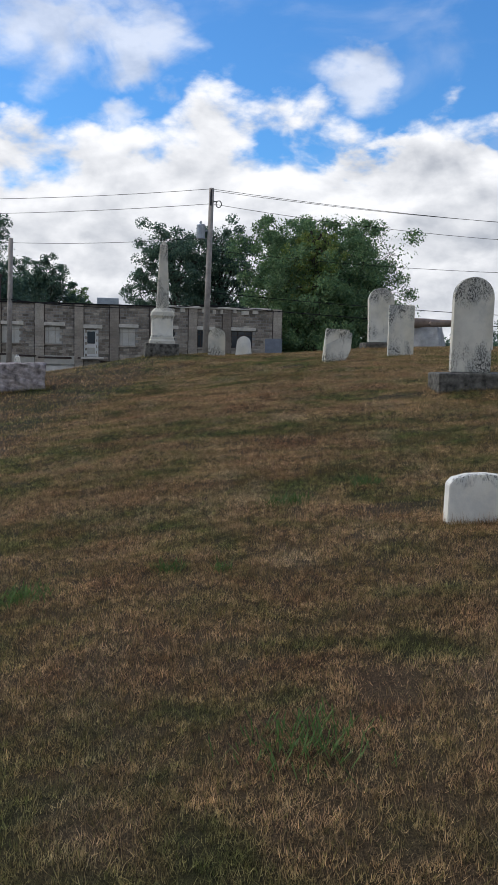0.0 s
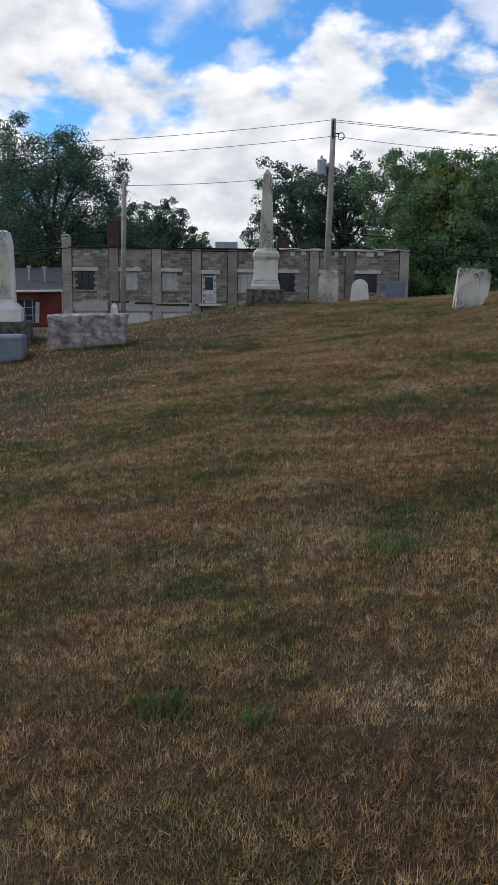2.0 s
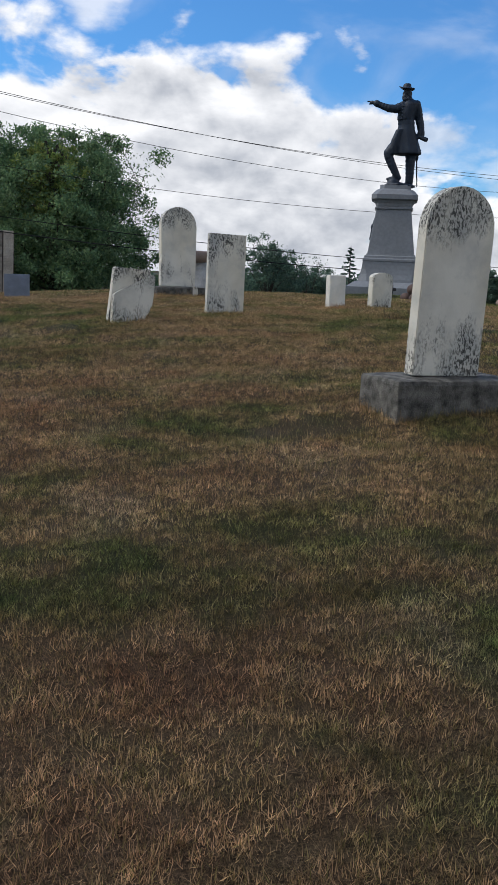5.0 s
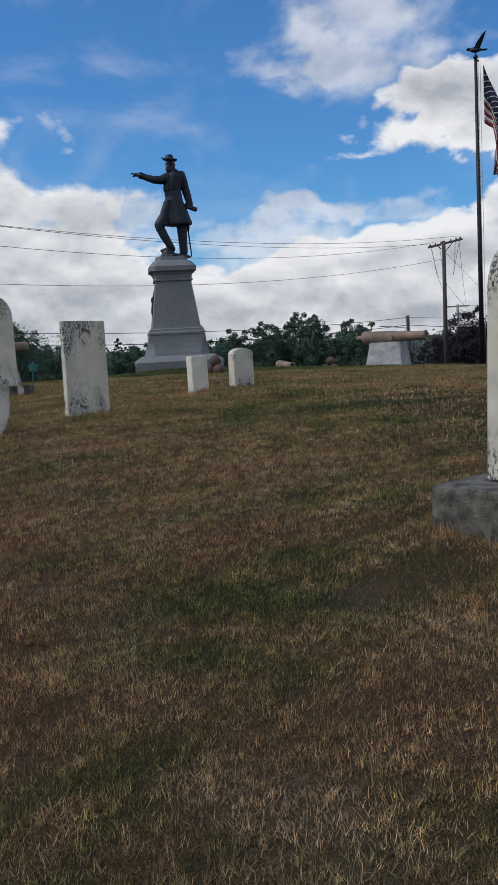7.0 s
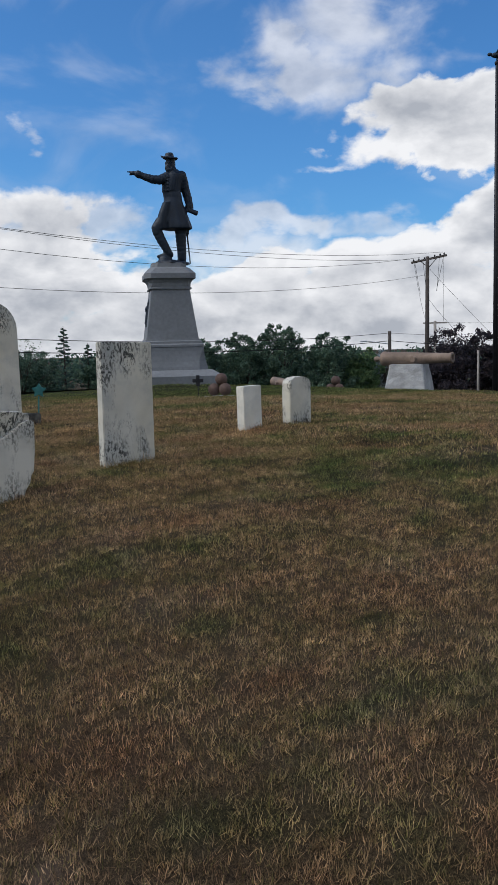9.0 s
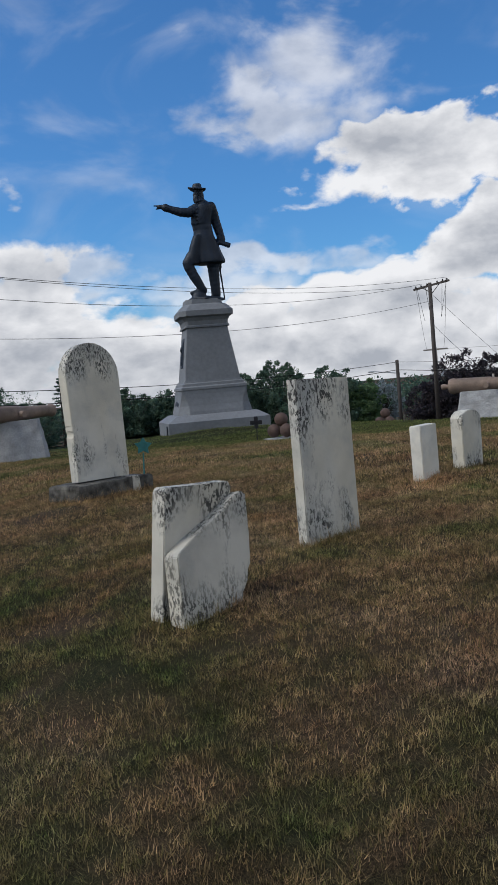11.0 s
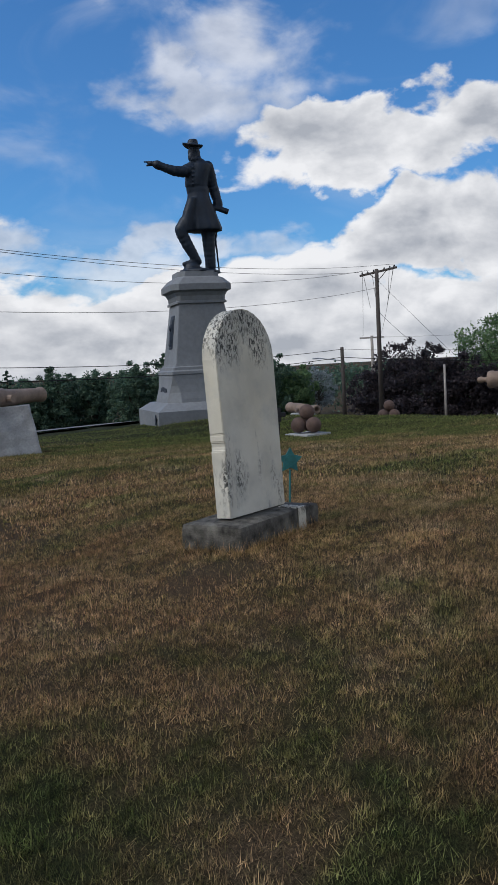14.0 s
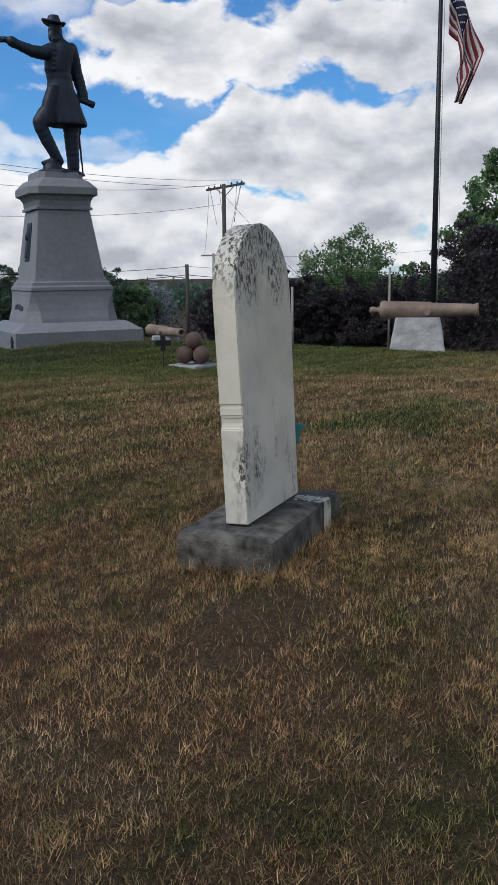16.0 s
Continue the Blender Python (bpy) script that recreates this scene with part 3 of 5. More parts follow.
# ---- soldier monument ----
PX, PY = 10.04, 30.975
PZ = gz(PX, PY) - 0.12
t0 = thing("monument_pedestal", pose(PX, PY, PZ, 0, 0, -23.0), "tall grey granite pedestal, tapered shaft and heavy moulded cap", "pedestal")
part("foot", loft([(-0.3, 1.25, 1.25, 0.005), (0.42, 1.25, 1.25, 0.005), (0.58, 1.00, 1.00, 0.005)]), PED_GRANITE, t0)
part("plinth", loft([(0.58, 0.93, 0.93, 0.26), (0.66, 0.915, 0.915, 0.25), (0.80, 0.87, 0.87, 0.20), (0.95, 0.835, 0.835, 0.13), (1.08, 0.815, 0.815, 0.05), (1.17, 0.81, 0.81, 0.015)]), PED_GRANITE, t0)
part("moulding", loft([(1.17, 0.79, 0.79, 0.02), (1.185, 0.79, 0.79, 0.02), (1.19, 0.82, 0.82, 0.02), (1.25, 0.815, 0.815, 0.02), (1.28, 0.78, 0.78, 0.02), (1.34, 0.77, 0.77, 0.02), (1.36, 0.73, 0.73, 0.02), (1.40, 0.72, 0.72, 0.02)]), PED_GRANITE, t0)
part("shaft", loft([(1.40, 0.695, 0.695, 0.015), (2.70, 0.515, 0.515, 0.015)]), PED_GRANITE, t0)
part("cap", loft([(2.70, 0.50, 0.50, 0.03), (2.715, 0.50, 0.50, 0.03), (2.72, 0.56, 0.56, 0.03), (2.76, 0.56, 0.56, 0.03), (2.78, 0.535, 0.535, 0.05), (2.88, 0.55, 0.55, 0.08), (2.96, 0.60, 0.60, 0.12), (3.00, 0.68, 0.68, 0.16), (3.13, 0.68, 0.68, 0.16),
                  (3.27, 0.55, 0.55, 0.16), (3.31, 0.46, 0.46, 0.14), (3.425, 0.45, 0.45, 0.14)]), PED_GRANITE, t0)
bm = box(bmesh.new(), (0, 0, 0), (0.34, 0.03, 0.74), 0.01)
box(bm, (0, -0.015, -0.01), (0.24, 0.03, 0.60), 0.01)
ball(bm, (0, -0.03, 0.10), 0.09, (0.8, 0.5, 1))
box(bm, (0, -0.03, -0.14), (0.16, 0.03, 0.32), 0.012)
pl = part("plaque", bm, BRONZE, t0, "dark bronze relief plaque")
pl.matrix_local = pose(-0.600, 0, 2.12, 0, 0, -90) @ pose(0, 0, 0, -8, 0, 0)
bm = bmesh.new()
for i in range(6):
    box(bm, (-0.28 + i * 0.11, 0, 0.02 * math.sin(i)), (0.085, 0.02, 0.10), 0.008)
nm = part("raised_lettering", bm, BRONZE, t0, "raised dark lettering")
nm.matrix_local = pose(-0.862, 0, 0.86, 0, 0, -90) @ pose(0, 0, 0, -13, 0, 0)


def star(r, depth, n=5, inner=0.42):
    return extrude_outline([(rr * math.sin(math.pi * i / n), rr * math.cos(math.pi * i / n)) for i in range(2 * n) for rr in (r if i % 2 == 0 else r * inner,)], depth, 0)


st = part("bronze_star", star(0.12, 0.03), BRONZE, t0, "small dark bronze star")
st.matrix_local = pose(-1.262, -0.98, 0.24, 0, 0, -90)


def statue():
    """The bronze figure: one body grown together from rounded limbs."""
    bm = bmesh.new()

    def limb(pts, cuts=10):
        for (a, ra), (b, rb) in zip(pts, pts[1:]):
            n = max(2, int((b - a).length / (min(ra, rb) * 0.7)))
            for i in range(n + 1):
                k = i / n
                ball(bm, a.lerp(b, k), ra + (rb - ra) * k, u=12, v=8)

    def oval(c, sx, sy, sz):
        ball(bm, c, 1.0, (sx, sy, sz), 18, 12)

    def Q(fx, fy, d=0.0):
        """A spot on the figure: across and up in hundredths, depth in metres."""
        z = (365 - fy) * 0.01145
        return Vector(((fx - 189) * 0.01268 + z * 0.047, d, z))

    def body(rows, seg=20, folds=0, amount=0.0):
        """A skin through ovals: across, up, half width, half depth, depth of the centre."""
        rings = []
        for fx, fy, hw, hd, d in rows:
            c = Q(fx, fy, d)
            ring = []
            for i in range(seg):
                a = 2 * math.pi * i / seg
                k = 1 + amount * math.sin(folds * a + 0.6) * (fy - rows[0][1]) / max(1, rows[-1][1] - rows[0][1])
                ring.append(bm.verts.new(c + Vector((hw * 0.01268 * math.cos(a) * k, hd * math.sin(a) * k, 0))))
            rings.append(ring)
        for p, q in zip(rings, rings[1:]):
            for i in range(seg):
                j = (i + 1) % seg
                bm.faces.new((p[i], p[j], q[j], q[i]))
        bm.faces.new(rings[0])
        bm.faces.new(rings[-1][::-1])

    # coat: collar, shoulders, chest, belt
    body([(187, 149, 7, 0.10, 0), (189, 154, 13, 0.15, 0), (189, 160, 21, 0.21, 0), (187, 170, 22.5, 0.235, 0), (185, 185, 21, 0.23, -0.01), (184, 198, 20, 0.22, -0.01), (186, 206, 18.5, 0.205, 0)])
    body([(186, 204, 19, 0.21, 0), (186, 205, 19.6, 0.22, 0), (187, 212, 19.6, 0.22, 0), (187, 213, 19, 0.21, 0)])
    # skirts of the coat, parted over the forward leg
    body([(187, 211, 18.5, 0.21, 0), (188, 225, 20.5, 0.24, 0), (191, 245, 25, 0.28, 0.01), (194, 265, 29, 0.31, 0.02), (197, 279, 31, 0.325, 0.02), (197, 286, 31, 0.325, 0.02)], 40, 9, 0.05)
    body([(176, 225, 9, 0.14, -0.16), (170, 250, 11, 0.14, -0.20), (166, 275, 12, 0.13, -0.22), (166, 287, 12, 0.12, -0.22)], 16, 3, 0.08)
    oval(Q(222, 278, 0.06), 0.07, 0.15, 0.07)
    # breast seam and buttons
    for k in range(5):
        ball(bm, Q(178 - 0.5 * k, 168 + 8 * k, -0.235), 0.022, u=8, v=6)
    limb([(Q(176, 152, -0.16), 0.035), (Q(188, 149, -0.12), 0.035), (Q(196, 151, 0.0), 0.035)])
    # neck, head, beard, hat
    limb([(Q(187, 152), 0.10), (Q(184, 140), 0.095)])
    oval(Q(181, 132), 0.125, 0.105, 0.145)
    oval(Q(176.5, 145, -0.03), 0.085, 0.075, 0.115)
    oval(Q(171.5, 135, -0.02), 0.03, 0.03, 0.045)
    oval(Q(188, 136, 0.03), 0.05, 0.06, 0.09)
    brim = []
    for r, t in ((0.5, -0.02), (1.0, -0.014), (1.0, 0.014), (0.5, 0.02)):
        ring = []
        for k in range(28):
            c, q = math.cos(2 * math.pi * k / 28), math.sin(2 * math.pi * k / 28)
            lift = (r - 0.5) * 2 * (3.0 * c - 3.0 * c * c + 3.0 * abs(q))
            ring.append(bm.verts.new(Q(178.5 + 18.5 * r * c, 122.5 + lift, 0.24 * r * q) + Vector((0, 0, t))))
        brim.append(ring)
    for a, b in zip(brim, brim[1:] + brim[:1]):
        for k in range(28):
            bm.faces.new((a[k], a[(k + 1) % 28], b[(k + 1) % 28], b[k]))
    body([(178.5, 110.5, 6.0, 0.07, 0), (178.5, 111.5, 8.0, 0.095, 0), (178.5, 115, 9.2, 0.11, 0), (178.5, 124, 10.0, 0.125, 0)])
    # pointing arm in a wide cuffed sleeve
    limb([(Q(174, 167, -0.10), 0.135), (Q(160, 175, -0.20), 0.125), (Q(146, 174, -0.25), 0.115), (Q(132, 169, -0.27), 0.100), (Q(119, 163.5, -0.28), 0.085)])
    limb([(Q(119, 163.5, -0.28), 0.098), (Q(116, 162, -0.28), 0.098)])
    limb([(Q(113, 160.5, -0.28), 0.062), (Q(105, 159, -0.28), 0.055)])
    limb([(Q(104, 157, -0.28), 0.028), (Q(93.5, 156, -0.29), 0.020)])
    limb([(Q(105, 161, -0.26), 0.034), (Q(98, 163, -0.26), 0.024)])
    limb([(Q(108, 157, -0.24), 0.028), (Q(102, 155.5, -0.22), 0.022)])
    # hanging arm, hand and rolled paper
    limb([(Q(204, 163, 0.05), 0.145), (Q(209, 178, 0.11), 0.135), (Q(213, 195, 0.15), 0.125), (Q(218, 212, 0.16), 0.118), (Q(221, 224, 0.13), 0.105), (Q(222.5, 233, 0.10), 0.098)])
    limb([(Q(222, 230, 0.10), 0.112), (Q(222.5, 235, 0.10), 0.112)])
    oval(Q(223.5, 241, 0.07), 0.085, 0.07, 0.075)
    tube(bm, Q(217, 240, 0.05), Q(240, 250, 0.01), 0.055, 0.07, 14)
    # bent leg with its foot on a ball, and the straight leg
    limb([(Q(180, 262, -0.08), 0.19), (Q(164, 272, -0.18), 0.170), (Q(156, 284, -0.22), 0.150), (Q(158, 294, -0.22), 0.138), (Q(166, 312, -0.20), 0.130), (Q(174, 327, -0.18), 0.118), (Q(181, 341, -0.16), 0.108)])
    limb([(Q(185, 345, -0.15), 0.085), (Q(175, 346, -0.17), 0.075), (Q(160, 349, -0.20), 0.045)])
    limb([(Q(204, 275, 0.10), 0.185), (Q(205, 300, 0.10), 0.155), (Q(206, 320, 0.10), 0.140), (Q(207.5, 340, 0.10), 0.130), (Q(208, 352, 0.10), 0.125)])
    limb([(Q(211, 359, 0.10), 0.075), (Q(202, 360, 0.06), 0.068), (Q(194, 362.5, 0.02), 0.045)])
    oval(Q(174, 357, -0.15), 0.185, 0.165, 0.125)
    oval(Q(190, 361, -0.08), 0.14, 0.14, 0.06)
    # sword and scabbard
    limb([(Q(216, 268, 0.22), 0.034), (Q(217.5, 292, 0.24), 0.032)])
    oval(Q(218, 291, 0.24), 0.05, 0.05, 0.07)
    tube(bm, Q(216.5, 285, 0.22), Q(225, 364, 0.30), 0.030, 0.022, 8)
    tube(bm, Q(189, 366), Q(189, 360.5), 0.47, 0.45, 8)
    ob = single("soldier_statue", bm, BRONZE, pose(PX + 0.11, PY - 0.07, PZ + 3.425, 0, 0, -33), "dark bronze soldier statue in hat and frock coat, pointing", "statue", smooth=True)
    r = ob.modifiers.new("grown_together", "REMESH")
    r.mode, r.voxel_size, r.use_smooth_shade = "VOXEL", 0.022, True
    s = ob.modifiers.new("softened", "SMOOTH")
    s.factor, s.iterations = 0.5, 1


statue()


# ---- guns and shot ----
def cannon(x, y, axis, zc, ped_w, ped_h, ped_rz, length=2.0, shift=0.0, label="long brown iron cannon barrel resting on a hewn stone block"):
    z = gz(x, y)
    p = thing("cannon_pedestal", pose(x, y, z, 0, 0, ped_rz), "hewn grey granite block tapering upward", "pedestal", "gun pedestals")
    bm = loft([(-0.2, ped_w / 2 * 1.02, ped_w * 0.36, 0.02), (0.0, ped_w / 2, ped_w * 0.35, 0.02), (ped_h, ped_w / 2 * 0.78, ped_w * 0.26, 0.03)])
    roughen(bm, 0.02, 3.0, 5)
    roughen(bm, 0.014, 9.0)
    part("block", bm, PED_STONE, p)
    c = thing("cannon_barrel", pose(x + shift * math.cos(radians(axis)), y + shift * math.sin(radians(axis)), z + ped_h + 0.13, 0, 0, axis), label, "cannon", "guns")
    prof = [(-0.62, 0.0), (-0.61, 0.05), (-0.575, 0.065), (-0.54, 0.045), (-0.51, 0.05), (-0.495, 0.15), (-0.47, 0.165), (-0.44, 0.165), (-0.43, 0.155), (-0.1, 0.148), (0.02, 0.142), (0.03, 0.128),
            (0.40, 0.108), (0.455, 0.104), (0.48, 0.122), (0.50, 0.122), (0.505, 0.07), (0.42, 0.065), (0.40, 0.0)]
    bm = bmesh.new()
    rows = [[bm.verts.new((a * length, r * math.cos(q), r * math.sin(q))) for q in [2 * math.pi * i / 20 for i in range(20)]] for a, r in prof]
    for a, b in zip(rows, rows[1:]):
        for i in range(20):
            bm.faces.new((a[i], a[(i + 1) % 20], b[(i + 1) % 20], b[i]))
    bmesh.ops.remove_doubles(bm, verts=bm.verts, dist=0.0005)
    bmesh.ops.recalc_face_normals(bm, faces=bm.faces)
    part("tube", bm, GUN, c, smooth=True)
    for s in (-1, 1):
        part("trunnion", tube(bmesh.new(), (0, s * 0.12, -0.02), (0, s * 0.23, -0.02), 0.06, 0.06, 12), GUN, c)


cannon(12.45, 24.25, -68, 1.8, 0.95, 0.56, -62, 1.68, 0.18)
cannon(3.75, 27.5, 28, 1.9, 1.05, 0.72, -25)
cannon(15.6, 33.6, -110, 1.8, 0.9, 0.6, -40)


def shot_pile(x, y, r, rz=0):
    z = gz(x, y)
    part_of = thing("shot_pile_slab", pose(x, y, z, 0, 0, rz), "flat stone slab under stacked cannon balls", "slab")
    part("slab", box(bmesh.new(), (0, 0, -0.02), (r * 4.2, r * 4.2, 0.08), 0.01), PED_STONE, part_of)
    for i in range(3):
        a = 2 * math.pi * i / 3 + 0.5
        single("cannon_ball", ball(bmesh.new(), (0, 0, 0), r, u=20, v=14), IRON, pose(x + 1.17 * r * math.cos(a), y + 1.17 * r * math.sin(a), z + r + 0.03), "rusty iron cannon ball", "cannon ball", "stacked shot", smooth=True)
    single("cannon_ball", ball(bmesh.new(), (0, 0, 0), r, u=20, v=14), IRON, pose(x, y, z + r * 2.62 + 0.03), "rusty iron cannon ball on top of the pile", "cannon ball", "stacked shot", smooth=True)


shot_pile(8.62, 26.05, 0.135)
shot_pile(14.35, 29.2, 0.135, 20)
# small cross beside the shot
x, y = 8.15, 26.25
t0 = thing("cross_marker", pose(x, y, gz(x, y), 0, 0, -40), "small dark metal cross marker on a rod", "grave marker")
bm = box(bmesh.new(), (0, 0, 0.36), (0.24, 0.02, 0.08), 0.01)
box(bm, (0, 0.001, 0.36), (0.08, 0.022, 0.24), 0.01)
part("cross", bm, DARKMETAL, t0)
part("rod", tube(bmesh.new(), (0, 0, -0.05), (0, 0, 0.25), 0.01, 0.01, 6), DARKMETAL, t0)
# star shaped veteran's marker behind the round-headed stone
x, y = 2.16, 19.42
t0 = thing("star_grave_marker", pose(x, y, gz(x, y), 0, 3, -30), "verdigris green star-shaped grave marker on a rod", "grave marker")
s = part("star", star(0.085, 0.016, 5, 0.55), TEAL, t0)
s.matrix_local = pose(0, 0, 0.34)
s = part("medallion", tube(bmesh.new(), (0, -0.014, 0.34), (0, 0.014, 0.34), 0.04, 0.04, 16), TEAL, t0)
part("rod", tube(bmesh.new(), (0, 0, -0.05), (0, 0, 0.28), 0.008, 0.008, 6), TEAL, t0)


# ---- flagpole ----
def flagpole():
    x, y = 18.7, 27.2
    h = 9.9 - gz(x, y)
    t0 = thing("flagpole", pose(x, y, gz(x, y)), "tall dark steel flagpole with a bronze eagle finial", "flagpole")
    part("pole", tube(bmesh.new(), (0, 0, -0.2), (0, 0, h), 0.085, 0.045, 14), DARKMETAL, t0, smooth=True)
    bm = ball(bmesh.new(), (0, 0, h + 0.05), 0.07)
    box(bm, (0.05, 0, h - 0.04), (0.16, 0.05, 0.05), 0.01)
    part("truck", bm, DARKMETAL, t0)
    bm = ball(bmesh.new(), (0, 0, h + 0.26), 0.09, (1.9, 0.9, 0.9))
    ball(bm, (-0.20, 0, h + 0.29), 0.05, (1.4, 1, 1))
    tube(bm, (0, 0, h + 0.08), (0, 0, h + 0.24), 0.02, 0.03, 8)
    box(bm, (0.24, 0, h + 0.24), (0.20, 0.12, 0.025), 0.008)
    for s in (-1, 1):
        w = extrude_outline([(-0.06, 0.0), (0.12, 0.0), (0.20, 0.20), (0.30, 0.48), (0.16, 0.36), (0.02, 0.16)], 0.03, 0.004)
        me = bpy.data.meshes.new("wing")
        w.transform(pose(0, s * 0.05, h + 0.28, -s * 24, 0, 0))
        w.to_mesh(me)
        w.free()
        bm.from_mesh(me)
        bpy.data.meshes.remove(me)
    e = part("eagle", bm, BRONZE, t0, "dark bronze eagle with raised wings")
    e.rotation_euler = (0, 0, radians(-40))
    bm = bmesh.new()
    tube(bm, (0.16, -0.02, h - 0.06), (0.13, -0.04, 1.2), 0.007, 0.007, 5)
    tube(bm, (0.13, 0.03, h - 0.06), (0.11, 0.02, 1.2), 0.007, 0.007, 5)
    part("halyard", bm, WHITEPAINT, t0)


flagpole()

RED = plain("red_cloth", (0.22, 0.03, 0.04), 0.9, 0, 0.15, 6, 0.05)
WHITE = plain("white_cloth", (0.60, 0.58, 0.58), 0.9, 0, 0.1, 6, 0.05)
NAVY = plain("navy_cloth", (0.022, 0.026, 0.06), 0.9, 0, 0.15, 6, 0.05)


def flag():
    """A limp flag: striped cloth that droops from its upper corner."""
    x, y = 18.86, 27.06
    nx, ns = 40, 13
    right = Vector((0.80, -0.60, 0))
    away = Vector((0.60, 0.80, 0))
    top = ((0.0, 0.0, 0.0), (0.4, 0.45, -1.05), (0.75, 0.88, -2.05), (1.0, 0.42, -3.25))
    foot = ((0.0, 0.0, -1.70), (0.15, 0.26, -1.86), (0.4, 0.34, -2.40), (1.0, 0.22, -3.20))

    def along(edge, u):
        """Across and up at u on an edge of the cloth."""
        for (a, x0, z0), (b, x1, z1) in zip(edge, edge[1:]):
            if u <= b:
                k = (u - a) / (b - a)
                return x0 + (x1 - x0) * k, z0 + (z1 - z0) * k
        return edge[-1][1:]

    def spot(u, v):
        """u along the fly, v down the hoist, both 0 to 1."""
        (xa, za), (xb, zb) = along(top, u), along(foot, u)
        pleat = 0.09 * math.sin(v * 11 + u * 6) * min(1, u * 3) + 0.05 * math.sin(u * 14)
        return right * (xa + (xb - xa) * v) + away * pleat + Vector((0, 0, za + (zb - za) * v))

    t0 = thing("flag", pose(x, y, 9.72), "drooping flag with red and white stripes and starry navy canton", "flag")
    for name, mat, test in (("red_stripes", RED, lambda i, u: i % 2 == 0 and not (i < 7 and u < 0.4)), ("white_stripes", WHITE, lambda i, u: i % 2 == 1 and not (i < 7 and u < 0.4)), ("canton", NAVY, lambda i, u: i < 7 and u < 0.4)):
        bm = bmesh.new()
        for i in range(ns):
            for j in range(nx):
                if test(i, (j + 0.5) / nx):
                    bm.faces.new([bm.verts.new(spot(uu / nx, vv / ns)) for uu, vv in ((j, i), (j + 1, i), (j + 1, i + 1), (j, i + 1))])
        bmesh.ops.remove_doubles(bm, verts=bm.verts, dist=0.0005)
        o = part(name, bm, mat, t0, smooth=True)
        sd = o.modifiers.new("cloth_thickness", "SOLIDIFY")
        sd.thickness = 0.004
    for i in range(9):
        for j in range(11):
            if (i + j) % 2 == 0:
                c = spot(0.4 * (j + 0.7) / 12, 7 / 13 * (i + 0.8) / 10)
                part("star", ball(bmesh.new(), c, 0.022, u=6, v=4), WHITE, t0)


flag()


# ---- poles and wires ----
def pole(name, x, y, ztop, r0, r1, mat, label, lean=(0, 0), zbase=None):
    z = gz(x, y) if zbase is None else zbase
    t0 = thing(name, pose(x, y, z, lean[0], lean[1], 0), label, "utility pole", "utility poles")
    part("pole", tube(bmesh.new(), (0, 0, -0.5), (0, 0, ztop - z), r0, r1, 14), mat, t0, smooth=True)
    return t0, ztop - z


def insulator(bm, c, s=1.0):
    tube(bm, c, (c[0], c[1], c[2] + 0.16 * s), 0.05 * s, 0.035 * s, 8)
    tube(bm, (c[0], c[1], c[2] + 0.05 * s), (c[0], c[1], c[2] + 0.09 * s), 0.075 * s, 0.075 * s, 8)


P1, h1 = pole("utility_pole", -5.75, 48.3, 9.75, 0.19, 0.13, POLEWOOD, "grey leaning wooden utility pole with a transformer", (0, 2.3))
bm = tube(bmesh.new(), (-0.50, -0.1, h1 - 2.75), (-0.50, -0.1, h1 - 2.05), 0.24, 0.24, 16)
tube(bm, (-0.50, -0.1, h1 - 2.05), (-0.50, -0.1, h1 - 1.97), 0.26, 0.20, 16)
box(bm, (-0.3, 0, h1 - 2.3), (0.3, 0.1, 0.1), 0.01)
insulator(bm, (-0.52, -0.1, h1 - 1.97), 1.1)
part("transformer", bm, GALV, P1, "pale grey can transformer")
bm = tube(bmesh.new(), (0, -0.16, h1 - 0.95), (0, -0.16, h1 - 0.1), 0.05, 0.05, 8)
part("cable_riser", bm, DARKMETAL, P1)
bm = bmesh.new()
for i in range(12):
    a, b = [2 * math.pi * k / 12 for k in (i, i + 1)]
    tube(bm, (0.42 + 0.15 * math.cos(a), 0, h1 - 0.85 + 0.18 * math.sin(a)), (0.42 + 0.15 * math.cos(b), 0, h1 - 0.85 + 0.18 * math.sin(b)), 0.025, 0.025, 6)
tube(bm, (0.1, 0, h1 - 0.72), (0.3, 0, h1 - 0.72), 0.03, 0.03, 6)
part("cable_loop", bm, BLACK, P1)
P2, h2 = pole("utility_pole", -16.3, 46.2, 6.85, 0.15, 0.12, POLEWOOD, "short grey wooden utility pole", (0, 2.6))

P3, h3 = pole("utility_pole", 48.46, 59.83, 9.12, 0.20, 0.14, POLEDARK, "dark wooden utility pole with a crossarm", (0, 0.4))
arm = Vector((0.36, -0.93, 0.13)).normalized()
bm = bmesh.new()
a = Vector((0, 0, h3 - 0.22)) + arm * 0.12
box(bm, a, (3.0, 0.12, 0.16), 0.01, Matrix.Rotation(math.atan2(arm.y, arm.x), 4, "Z") @ Matrix.Rotation(radians(-7), 4, "Y"))
tube(bm, a + arm * 0.75, a + Vector((0, 0, -0.65)), 0.03, 0.03, 6)
tube(bm, a - arm * 0.75, a + Vector((0, 0, -0.65)), 0.03, 0.03, 6)
part("crossarm", bm, POLEDARK, P3)
for k in (-1.3, -0.85, -0.35, 0.5, 0.95, 1.3):
    bm = bmesh.new()
    insulator(bm, tuple(a + arm * k + Vector((0, 0, 0.07))), 1.0)
    part("insulator", bm, DARKMETAL, P3)
bm = bmesh.new()
for k, q in ((-1.2, 0.0), (-0.5, 0.12), (0.9, 0.15), (1.25, -0.1)):
    tube(bm, a + arm * k, a + arm * (k * 0.6 + q) + Vector((0, 0, -2.6)), 0.014, 0.014, 5)
